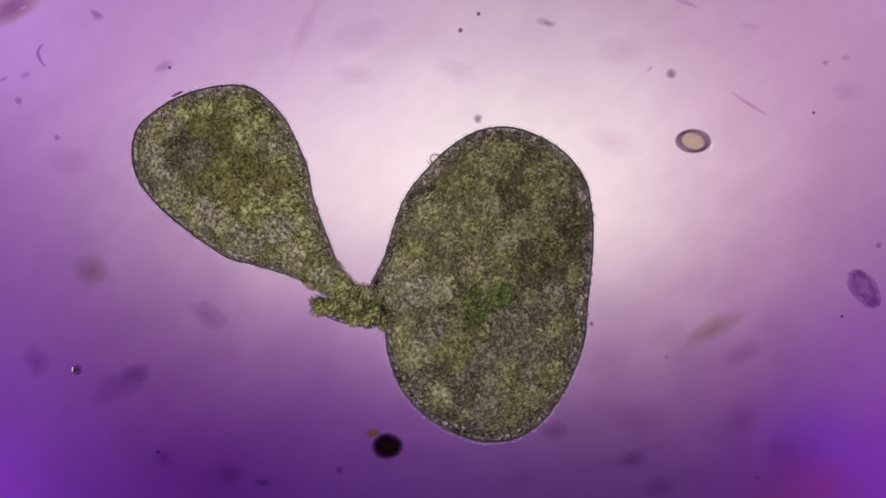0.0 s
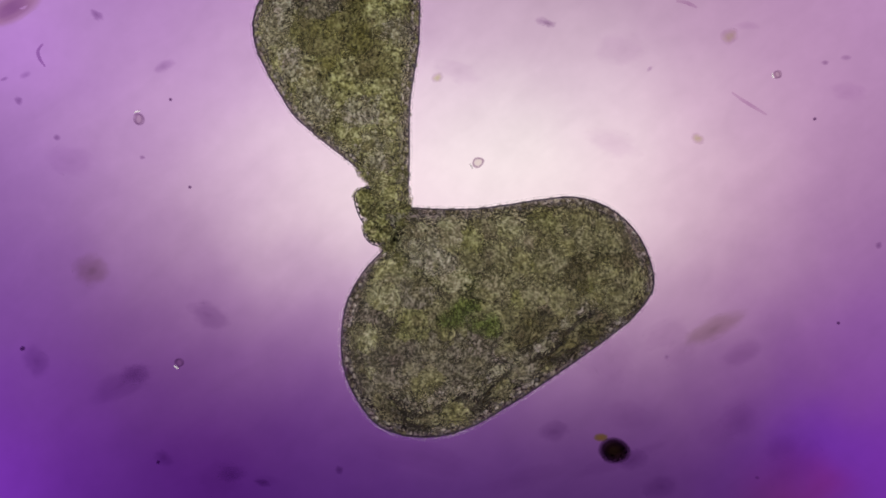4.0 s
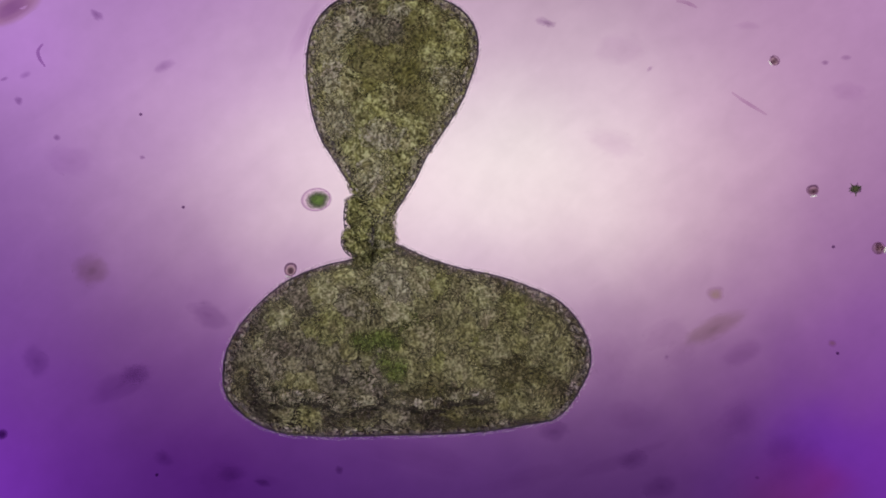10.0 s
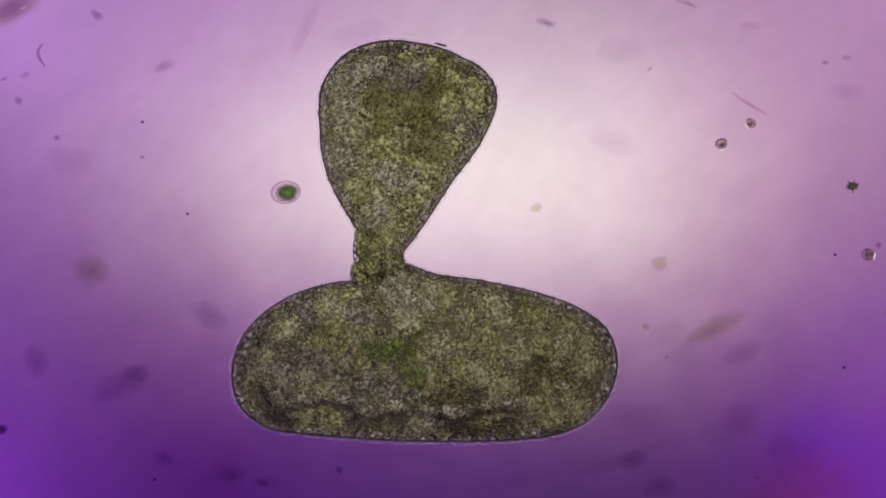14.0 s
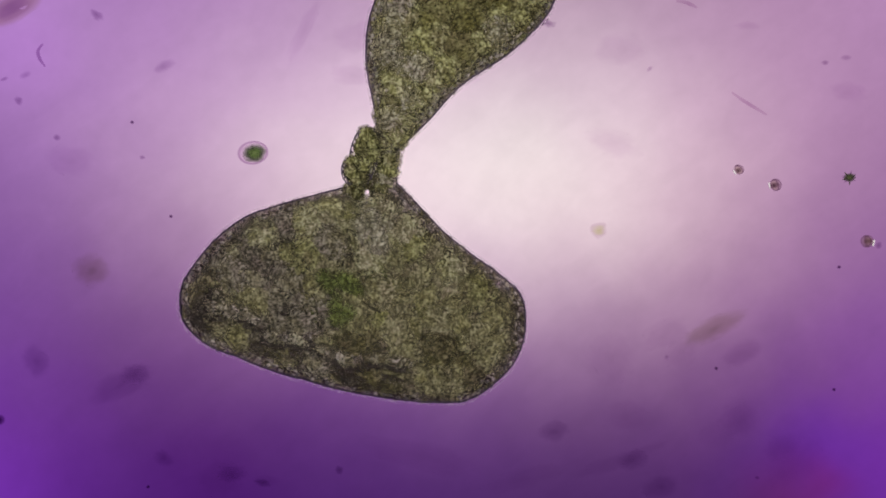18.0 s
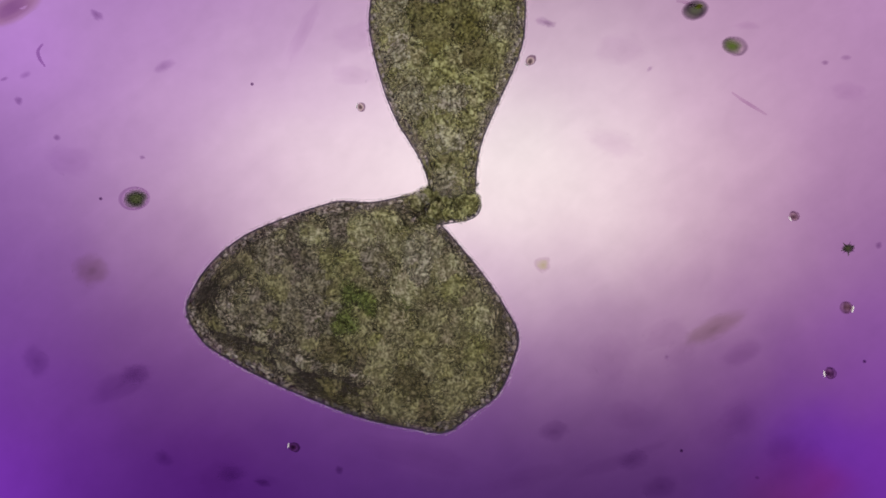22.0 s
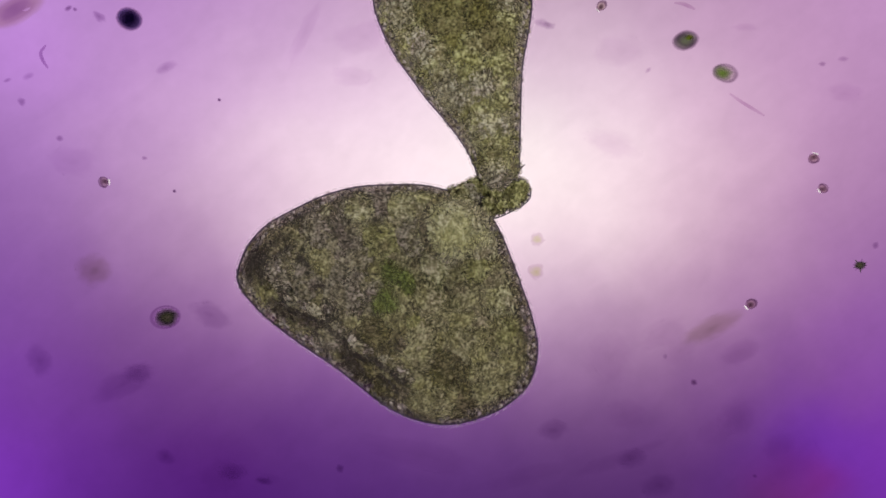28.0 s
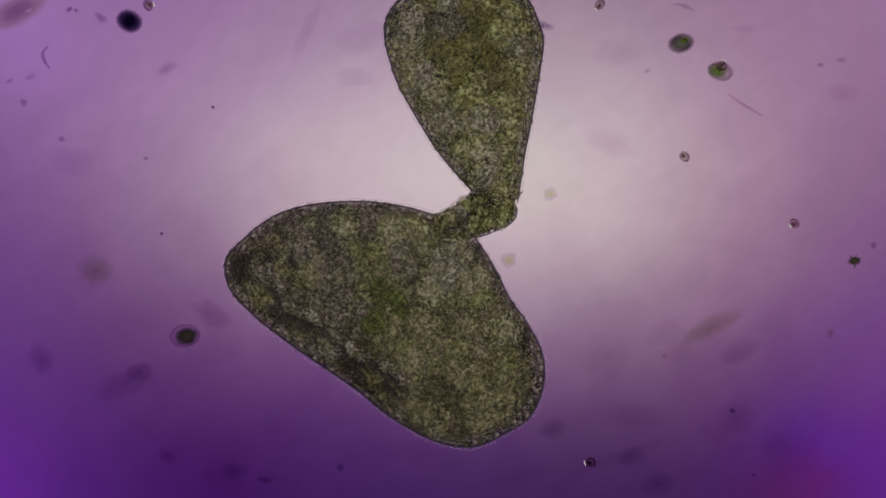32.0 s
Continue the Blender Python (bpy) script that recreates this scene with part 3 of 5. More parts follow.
PEAR.at(32, 56, 96, 29, 126, 3, 156, -21, 189, -42, 223, -62, 257, -81, 293, -94, 331, -103, 370, -100, 409, -77, 442, -43, 462, -4, 473, 36, 476, 76, 471, 115, 462, 149, 442, 168, 407, 178, 368, 174, 328, 168, 289, 161, 249, 154, 210, 146, 170, 140, 131, 134, 91)
SAC.bend(4.5, 4, ((-59, 73), (-52, 101)), ((372, -67), (352, -57)), ((-180, -152), (-200, -134)))
SAC.bend(6.5, 7, ((-84, 138), (-86, 174)), ((252, -50), (270, 0)), ((-222, -260), (-200, -240)))
SAC.bend(13.5, 13, ((-84, -24), (-74, -27)), ((301, -191), (312, -192)), ((-381, -223), (-371, -224)))
SAC.bend(15.5, 16, ((-104, 33), (-84, 14)), ((217, -191), (249, -204)), ((-424, -172), (-412, -181)))
PEAR.bend(4.5, 4, ((-92, 100), (-76, 133)), ((-335, 407), (-315, 440)), ((-41, 405), (-23, 438)))
PEAR.bend(6.5, 7, ((-114, 184), (-124, 220)), ((-274, 496), (-284, 532)), ((21, 494), (11, 530)))
PEAR.bend(13.5, 13, ((-122, 12), (-112, 4)), ((-227, 219), (-218, 209)), ((81, 265), (92, 255)))
PEAR.bend(15.5, 16, ((-153, 81), (-139, 62)), ((-187, 309), (-206, 276)), ((142, 319), (121, 290)))
# end of the outlines


class Lobe:
    """One soft lobe of the organism, made of stiff clumps that slide past one another as it stretches."""

    def __init__(self, name, shape, owner, core, ref, high, label):
        self.shape, self.ref, self.high = shape, ref, high
        self.body = part(name, core, owner, label)
        self.moves = []

    def middle(self, t):
        return self.shape.rows[t].mean(0)

    def crown(self, d):
        q = 1 - min(d, self.high * 1.1) / (self.high * 1.1)
        return FOCUS - 25 + (self.high - 20) * math.sqrt(max(0.0, 1 - q * q))

    def clump(self, name, me, u, v, r, lift=0.0):
        """A clump at (u, v) that keeps r inside the outline."""
        rows = []
        turn = (hash((round(u * 999), round(v * 999))) % 628) / 100
        for t in self.shape.times():
            p, across = self.shape.inner(t, u, v)
            for _ in range(3):
                d, way = self.shape.depth(t, p)
                if d < r:
                    p = p + way * (r - d)
            d, way = self.shape.depth(t, p)
            q = 1 - min(d, self.high) / self.high
            n = Vector((-way[0] * q * 0.8, -way[1] * q * 0.8, 1)).normalized()
            m = Vector((0, 0, 1)).rotation_difference(n).to_matrix().to_4x4() @ Matrix.Rotation(math.atan2(across[1], across[0]) + turn, 4, "Z")
            rows.append((t, place(p[0] * zoom(t), p[1] * zoom(t), self.crown(d) + lift), m))
        self.moves.append((part(name, me, self.body), rows))

    def edge(self, name, me, s, inward, z, tip=0.0, sink=0.0):
        """A piece that lies along the outline at the share s of the way round; sink: how deep a fold lies before the body contracts."""
        rows = []
        for t in self.shape.times():
            p, w = self.shape.rim(t, s)
            across = np.hypot(*(self.shape.rim(t, 1 - s)[0] - p))
            p = p + np.array((w[1], -w[0])) * (min(inward, 0.45 * across) if abs(s - 0.5) > 0.36 else inward)
            rows.append((t, place(p[0] * zoom(t), p[1] * zoom(t), z - sink * min(1.0, max(0.0, (4.2 - t) / 2))), Matrix.Rotation(math.atan2(w[1], w[0]), 4, "Z") @ Matrix.Rotation(radians(tip), 4, "X")))
        self.moves.append((part(name, me, self.body), rows))

    def fill(self, sizes, t=None):
        """Clumps on a staggered grid over the lobe at its time of reference."""
        t = self.ref if t is None else t
        u, v = np.meshgrid(np.linspace(0.015, 0.985, 90), np.linspace(0.03, 0.97, 60))
        uv = np.c_[u.ravel(), v.ravel()]
        xy = np.array([self.shape.inner(t, a, b)[0] for a, b in uv])
        dep = np.array([self.shape.depth(t, p)[0] for p in xy])
        lo, hi = xy.min(0), xy.max(0)
        for name, keep, step, near, far, lift, pick in sizes:
            row = 0
            y = lo[1]
            while y < hi[1]:
                x = lo[0] + (row % 2) * step / 2
                while x < hi[0]:
                    px, py = x + random.uniform(-0.2, 0.2) * step, y + random.uniform(-0.2, 0.2) * step
                    k = np.hypot(xy[:, 0] - px, xy[:, 1] - py)
                    i = k.argmin()
                    if k[i] < 9 and near <= dep[i] < far:
                        self.clump(name, pick(*uv[i]), uv[i][0], uv[i][1], keep, lift + random.uniform(-4, 4))
                    x += step
                y += step * 0.87
                row += 1

    def key(self, home):
        """Keys the lobe and its clumps; home: the thing's own place time by time."""
        own = {}
        for t in self.shape.times():
            m = self.middle(t)
            own[t] = place(m[0] * zoom(t), m[1] * zoom(t), FOCUS - 15)
        walk(self.body, [(t, Matrix.Translation(own[t] - home[t])) for t in own])
        for ob, rows in self.moves:
            walk(ob, [(t, Matrix.Translation(p - own[t]) @ m) for t, p, m in rows])


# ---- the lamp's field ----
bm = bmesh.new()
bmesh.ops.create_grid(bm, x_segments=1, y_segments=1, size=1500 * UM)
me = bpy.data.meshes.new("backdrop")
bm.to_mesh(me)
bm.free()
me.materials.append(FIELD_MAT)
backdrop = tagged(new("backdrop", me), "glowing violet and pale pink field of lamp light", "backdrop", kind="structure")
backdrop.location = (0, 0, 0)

# ---- the two-lobed organism ----
organism = tagged(new("ciliate"), "olive granular two-lobed microbe with a thin dark skin", "microbe")


def variants(name, rx, ry, rz, mat, n=3, level=2):
    return [blob(name, rx, ry, rz, 3 * i + len(name) + rx, 0.2, level, mat) for i in range(n)]


KINDS = (OLIVE, LILAC, LIGHT, WARM, PALE, GREEN, YELLOW, WHITE, DARK, FRONT, FRONT_DARK, FRONT_PALE)
BIG = {m.name: variants("endoplasm_clump", 48, 48, 26, m) for m in KINDS}
MID = {m.name: variants("cortex_clump", 34, 32, 20, m) for m in KINDS}
SMALL = {m.name: variants("rim_clump", 22, 19, 13, m) for m in KINDS}
TINY = {m.name: variants("edge_grain", 14, 11, 9, m, 3, 1) for m in KINDS}
SKIN = blob("skin_strip", 20, 1.6, 6, 2, 0.05, 2, PELLICLE)
# pale strips outside the skin that paint its bright optical halo
FRINGE = variants("cilia_fringe", 24, 2.6, 3, EDGE_HALO, 2)
# paler crests: the light on the folds is put into their colour
CREST = cytoplasm("lit_crest", (0.028, 0.024, 0.018), (0.130, 0.114, 0.082), (0.48, 0.44, 0.36), crisp=0.9, thin=0.35)
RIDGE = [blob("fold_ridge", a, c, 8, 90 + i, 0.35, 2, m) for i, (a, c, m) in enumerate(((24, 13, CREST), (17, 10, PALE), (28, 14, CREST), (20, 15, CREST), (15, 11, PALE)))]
# dark clumps that paint the shade in and beside the folds
GROOVE_SHADE = variants("fold_groove", 25, 7, 7, SHADE, 2)
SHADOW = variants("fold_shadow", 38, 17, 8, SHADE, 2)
BASE = [blob("base_clump", 47, 47, 26, 70 + i, 0.1, 2, CORE) for i in range(2)]


def sac_big(u, v):
    u, v = u + random.gauss(0, 0.05), v + random.gauss(0, 0.05)
    k = random.random()
    if 0.38 < u < 0.54 and 0.46 < v < 0.6 and k < 0.5:
        return random.choice(BIG[GREEN.name])
    k = random.random()
    if u < 0.26 + 0.1 * k:
        return random.choice(BIG[(LIGHT if k < 0.7 else YELLOW).name])
    if u > 0.72 and k < 0.45:
        return random.choice(BIG[DARK.name])
    if v > 0.6 and k < 0.8 or u > 0.82 and k < 0.7:
        return random.choice(BIG[LILAC.name])
    if 0.3 < u < 0.75 and 0.1 < v < 0.55 and k < 0.14:
        return random.choice(BIG[YELLOW.name])
    if u < 0.5 + 0.2 * k:
        return random.choice(BIG[WARM.name])
    return random.choice(BIG[(DARK if k < 0.45 else WARM if k < 0.6 else OLIVE).name])


def pear_big(u, v):
    if u < 0.34 - 0.14 * random.random() and random.random() < 0.75:
        return random.choice(BIG[FRONT_PALE.name])
    if u > 0.62 and 0.14 < v < 0.55 and random.random() < 0.7:
        return random.choice(BIG[(DARK if random.random() < 0.6 else LILAC).name])
    inside = u > 0.42 and 0.3 < v < 0.9
    return random.choice(BIG[(FRONT_DARK if inside and random.random() < 0.9 else FRONT).name])


def coat(lobe, dim, pale, grains, small, mid, skin, clear=0.25):
    """Rings of clumps at fixed depths inside the outline, and the skin on it; clear: the share of pale clumps on the first half."""
    for i in range(mid):
        light = random.random() < (clear if 0.1 < i / mid < 0.42 else 0.06)
        lobe.edge("cortex_clump", random.choice(MID[(pale if light else dim).name]), (i + 0.5) / mid, random.uniform(42, 50), FOCUS + (54 if light and clear > 0.5 else 46), -18)
    for i in range(small):
        lobe.edge("rim_clump", random.choice(SMALL[(pale if random.random() < 0.75 else dim).name]), (i + 0.5) / small, random.uniform(23, 28), FOCUS + 30, -25)
    for i in range(grains):
        lobe.edge("edge_grain", TINY[(pale if random.random() < 0.6 else dim).name][i % 3], (i + random.uniform(0.3, 0.7)) / grains, random.uniform(6, 9.5), FOCUS + 8, -20)
    for i in range(skin):
        lobe.edge("skin_strip", SKIN, (i + 0.5) / skin, 0.8, FOCUS + 12)
        lobe.edge("cilia_fringe", FRINGE[i % 2], (i + 0.5) / skin, -3.6, FOCUS + 8)


DUSK = plain("dark_granule", (0.055, 0.042, 0.05), 0.7)
GRANULE = [blob("dark_granule", 3.0 + 0.8 * i, 2.2 + 0.4 * i, 2.5, 70 + i, 0.25, 1, DUSK) for i in range(3)]
CLEAR_GRANULE = [blob("clear_granule", 3.6 + i, 2.6, 2.5, 75 + i, 0.25, 1, plain("clear_granule", (0.36, 0.31, 0.29), 0.6)) for i in range(2)]


def speckle(lobe, dark, clear):
    """Single granules just under the skin, dark and clear."""
    for i in range(dark):
        lobe.edge("dark_granule", GRANULE[i % 3], (i + random.uniform(0.1, 0.9)) / dark, 4.0 + 30 * random.random() ** 1.5, FOCUS + 40, 0)
    for i in range(clear):
        lobe.edge("clear_granule", CLEAR_GRANULE[i % 2], (i + random.uniform(0.1, 0.9)) / clear, 5 + 30 * random.random() ** 1.3, FOCUS + 40, 0)


def any_base(u, v):
    return random.choice(BASE)


sac = Lobe("rear_lobe", SAC, organism, blob("rear_core", 105, 105, 55, 4, 0.1, 3, CORE), 4, 105, "broad olive-brown sac, granular, with green patches")
for t in (4, 13):
    sac.fill([("base_clump", 54, 62, 54, 999, -36, any_base)], t)
sac.fill([("endoplasm_clump", 50, 34, 46, 999, 0, sac_big)])
sac.fill([("endoplasm_clump", 50, 58, 48, 999, 4, sac_big)], 18.5)
for i in range(16):
    k = i / 16
    sac.clump("clear_clump", random.choice(SMALL[WHITE.name]), 0.15 + 0.15 * k + random.gauss(0, 0.012), 0.44 + random.gauss(0, 0.035), 30, 22 + random.uniform(-3, 3))
for i in range(10):
    sac.clump("green_clump", random.choice(SMALL[GREEN.name]), random.gauss(0.45, 0.035), random.gauss(0.53, 0.028), 40, 22 + random.uniform(-3, 3))
coat(sac, OLIVE, PALE, 150, 84, 52, 74, 0.15)
speckle(sac, 130, 70)
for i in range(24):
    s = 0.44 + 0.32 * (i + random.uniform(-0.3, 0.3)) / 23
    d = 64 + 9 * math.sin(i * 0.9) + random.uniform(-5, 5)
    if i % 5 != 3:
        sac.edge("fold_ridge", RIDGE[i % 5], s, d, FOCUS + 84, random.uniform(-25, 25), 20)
    sac.edge("fold_groove", GROOVE_SHADE[i % 2], s, d - 13, FOCUS + 81, 0, 70)
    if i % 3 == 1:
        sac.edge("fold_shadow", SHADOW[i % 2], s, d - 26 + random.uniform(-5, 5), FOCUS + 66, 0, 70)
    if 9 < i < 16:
        sac.edge("fold_groove", GROOVE_SHADE[(i + 1) % 2], s, d + 46, FOCUS + 78, 0, 70)

pear = Lobe("front_lobe", PEAR, organism, blob("front_core", 85, 85, 50, 5, 0.1, 3, CORE), 9, 95, "pear-shaped olive-brown lobe, granular, narrowing to the neck")
for t in (9, 18.5):
    pear.fill([("base_clump", 54, 62, 54, 999, -36, any_base)], t)
pear.fill([("endoplasm_clump", 50, 34, 40, 999, 0, pear_big)])
coat(pear, FRONT, FRONT_PALE, 120, 66, 44, 60, 0.85)
speckle(pear, 110, 80)
hook = blob("bristle", 12, 2.2, 2.5, 6, 0.3, 2, PELLICLE)
pear.edge("bristle", hook, 0.52, -6, FOCUS - 10)



def round_off(pts, n):
    """n points evenly spaced along a smooth closed curve through pts."""
    p = np.array(pts, float)
    c = glide(np.vstack([p[-2:], p, p[:3]]), 40 * (len(p) + 4) + 1)[80:-80]
    d = np.r_[0, np.cumsum(np.hypot(*np.diff(c, axis=0).T))]
    s = np.linspace(0, d[-1], n, endpoint=False)
    return np.c_[np.interp(s, d, c[:, 0]), np.interp(s, d, c[:, 1])]


# the flap's outline in its own frame as it folds: a wedge, a ragged block, a blunt tongue
WEDGE = round_off(((61, 2), (48, 15), (32, 21), (4, 26), (-28, 26), (-58, 20), (-58, -18), (-28, -26), (6, -25), (40, -9)), 96)
BLOCK = round_off(((51, 4), (46, 22), (28, 29), (4, 28), (-10, 25), (-27, 30), (-45, 23), (-55, 6), (-44, -22), (0, -25), (34, -21), (48, -9)), 96)
TONGUE = round_off(((48, 0), (44, 16), (27, 25), (0, 25), (-27, 24), (-44, 15), (-49, 0), (-44, -16), (-27, -25), (0, -26), (27, -24), (43, -15)), 96)


def flap_outline(t):
    if t > 18.15:
        return TONGUE
    k = min(1.0, max(0.0, (t - 1.8) / 2.2))
    return WEDGE * (1 - k) + BLOCK * k


FLAP_GRAIN = cytoplasm("olive_flap_grain", (0.022, 0.020, 0.009), (0.125, 0.118, 0.046), (0.50, 0.49, 0.27), crisp=1.0, thin=0.1)
collar = part("collar", blob("collar", 38, 17, 20, 8, 0.1, 3, FLAP), organism, "short olive flap at the neck")
FLAP_CLUMP = [blob("flap_clump", 19, 15, 12, 40 + i, 0.2, 2, FLAP_GRAIN) for i in range(3)]
FLAP_BASE = [blob("flap_base", 14, 12, 9, 44 + i, 0.15, 2, FLAP) for i in range(2)]
FLAP_SKIN = blob("flap_skin", 8.5, 1.6, 6, 47, 0.08, 2, PELLICLE)
FLAP_BEAD = blob("flap_bead", 2.6, 2.2, 3, 48, 0.2, 1, PELLICLE)
FLAP_PIECES = ([(part("flap_base", FLAP_BASE[i % 2], collar), i / 10, 14.0, 0.0) for i in range(10)]
               + [(part("flap_clump", FLAP_CLUMP[i % 3], collar), (i + 0.5) / 12, 11.0 + 4 * (i % 3), 14.0) for i in range(12)]
               + [(part("flap_skin", FLAP_SKIN, collar), i / 20, 0.5, 6.0) for i in range(20)]
               + [(part("flap_bead", FLAP_BEAD, collar), (i + 0.5) / 26, 3.6, 12.0) for i in range(26)])

# the neck: clumps between the lobes' ends, held inside its two sides, which have a skin of their own
NECK_CLUMP = [blob("neck_clump", 20, 19, 17, 80 + i, 0.1, 2, FLAP) for i in range(2)]
NECK_GRAIN = [blob("neck_grain", 25, 22, 14, 90 + i, 0.2, 2, m) for i, m in enumerate((FLAP_GRAIN, FRONT, FRONT_PALE))]
NECK_SKIN = blob("neck_skin", 13, 1.6, 6, 83, 0.05, 2, PELLICLE)
NECK = [(part("neck_clump", NECK_CLUMP[i % 2], organism), f, w, 19, 0) for i, (f, w) in
        enumerate((f, w) for f in (-0.25, 0.0, 0.3, 0.6, 0.9, 1.2) for w in (0.3, 0.7))]
NECK += [(part("neck_grain", NECK_GRAIN[i % 3], organism), f, w, 17, 16) for i, (f, w) in
         enumerate((f, w) for f in (-0.35, -0.1, 0.15, 0.4, 0.65, 0.9, 1.15) for w in (0.25, 0.75))]
NECK_SIDE = [(part("neck_skin", NECK_SKIN, organism), f, side) for f in (-0.05, 0.25, 0.5, 0.75, 1.05) for side in (0, 1)]

# the swollen mouth, which lies deep in the sac and presses up against its wall late on
BULGE = cytoplasm("pale_green_bulge", (0.080, 0.075, 0.040), (0.250, 0.238, 0.140), (0.56, 0.54, 0.40), True, 0.0, 6.5, 0.75, 0.1)
BULGE_FOLD = variants("bulge_fold", 18, 8, 5, OLIVE, 2)
mouth = part("mouth_bulge", blob("mouth_bulge", 46, 48, 18, 61, 0.16, 3, YELLOW), organism, "pale round swelling beside the neck")
part("bulge_skin", blob("bulge_skin", 64, 60, 24, 62, 0.2, 3, BULGE), mouth, "pale yellow-green granular surface").location = (0, 0, 3 * UM)
for i in range(8):
    w = 2.2 + i * 0.24
    fold = part("bulge_fold", BULGE_FOLD[i % 2], mouth)
    fold.matrix_basis = pose(54 * math.cos(w) * UM, 56 * math.sin(w) * UM, 12 * UM, 0, 0, math.degrees(w) + 90)


# ---- small life and debris ----
def thing(name, me, label, category, group=""):
    return tagged(new(name, me), label, category, group)


SMUDGE = absorb("thin_violet_debris", (0, lin(217, 205, 221)), (0.4, lin(232, 224, 235)), (1, (1, 1, 1)), wobble=0.3)
BROWN = absorb("thin_brown_debris", (0, lin(208, 208, 190)), (0.4, lin(228, 227, 214)), (1, (1, 1, 1)), wobble=0.3)
FAINT = absorb("faint_debris", (0, lin(242, 237, 243)), (0.45, lin(247, 243, 248)), (1, (1, 1, 1)), wobble=0.35)
LAIN = absorb("blurred_mote", (0, lin(196, 180, 200)), (0.4, lin(216, 204, 220)), (1, (1, 1, 1)), wobble=0.4)
MOTE = absorb("dark_mote", (0, lin(150, 130, 154)), (0.45, lin(190, 172, 194)), (1, (1, 1, 1)), wobble=0.3)
DOT = absorb("black_mote", (0, lin(104, 80, 112)), (0.5, lin(146, 122, 154)), (1, (1, 1, 1)), wobble=0.1)
RING = absorb("ring_wall", (0, lin(96, 80, 84)), (0.25, lin(116, 102, 100)), (0.45, lin(216, 212, 192)), (0.64, lin(216, 206, 202)), (0.8, lin(120, 98, 118)), (1, (1, 1, 1)), wobble=0.12, shift=-0.3)
CLEARGRAIN = absorb("clear_grain", (0, lin(236, 234, 222)), (0.5, lin(232, 228, 224)), (0.74, lin(172, 154, 172)), (1, (1, 1, 1)), wobble=0.2)
# matt white for slivers that paint the highlight at a grain's edge
GLINT = plain("painted_glint", (0.72, 0.68, 0.70), 0.8, (0.6, 0.56, 0.6))
GRAIN = absorb("green_grain", (0, lin(112, 108, 82)), (0.22, lin(160, 164, 118)), (0.45, lin(214, 222, 180)), (0.72, lin(158, 148, 142)), (1, (1, 1, 1)), wobble=0.15, shift=-0.3)
PALECELL = absorb("pale_green_cell", (0, lin(218, 224, 176)), (0.4, lin(228, 230, 204)), (0.7, lin(236, 230, 234)), (1, (1, 1, 1)), wobble=0.4)
OVAL = absorb("clear_cell_wall", (0, lin(224, 224, 196)), (0.62, lin(215, 212, 190)), (0.8, lin(96, 78, 98)), (0.87, lin(112, 90, 114)), (1, (1, 1, 1)))
HALO = absorb("clear_sheath", (0, lin(244, 236, 244)), (0.78, lin(240, 230, 240)), (0.9, lin(204, 184, 208)), (1, (1, 1, 1)))
VIOLET = absorb("violet_cell", (0, lin(218, 206, 226)), (0.55, lin(204, 188, 214)), (0.82, lin(170, 146, 190)), (1, (1, 1, 1)), wobble=0.3)
VEIL = absorb("blurred_sheath", (0, lin(204, 210, 192)), (0.6, lin(216, 216, 208)), (0.8, lin(180, 172, 180)), (1, (1, 1, 1)), wobble=0.1)
CHLORO = absorb("green_chloroplast", (0, (0.24, 0.44, 0.12)), (0.35, (0.13, 0.28, 0.06)), (0.62, (0.13, 0.20, 0.10)), (0.8, (0.45, 0.52, 0.42)), (1, (1, 1, 1)), wobble=0.2)
DIMLEAF = absorb("dim_chloroplast", (0, (0.26, 0.62, 0.07)), (0.4, (0.30, 0.52, 0.16)), (0.7, (0.55, 0.66, 0.5)), (1, (1, 1, 1)), wobble=0.25)
LEAF = absorb("bright_chloroplast", (0, (0.8, 1.0, 0.10)), (0.6, (0.7, 0.95, 0.2)), (1, (1, 1, 1)), wobble=0.3)
GREY = absorb("grey_green_cell", (0, (0.20, 0.36, 0.13)), (0.4, (0.17, 0.24, 0.13)), (0.68, (0.12, 0.12, 0.12)), (0.84, (0.4, 0.36, 0.4)), (1, (1, 1, 1)), wobble=0.14)
BLACK = absorb("black_spore", (0, (0.004, 0.003, 0.012)), (0.5, (0.010, 0.008, 0.03)), (0.7, (0.09, 0.07, 0.14)), (0.86, (0.5, 0.45, 0.5)), (1, (1, 1, 1)), wobble=0.04)
SEED = absorb("dark_seed", (0, (0.10, 0.14, 0.02)), (0.35, (0.06, 0.07, 0.015)), (0.6, (0.03, 0.02, 0.02)), (0.8, (0.2, 0.16, 0.2)), (1, (1, 1, 1)), wobble=0.1)
CURL = absorb("dim_thread", (0, lin(196, 174, 202)), (1, lin(214, 196, 218)))


def resting(ob, x, y, turn=0.0, z=10):
    p = at(0, x, y, z)
    ob.matrix_basis = Matrix.Translation(p) @ Matrix.Rotation(radians(turn), 4, "Z")
    return ob


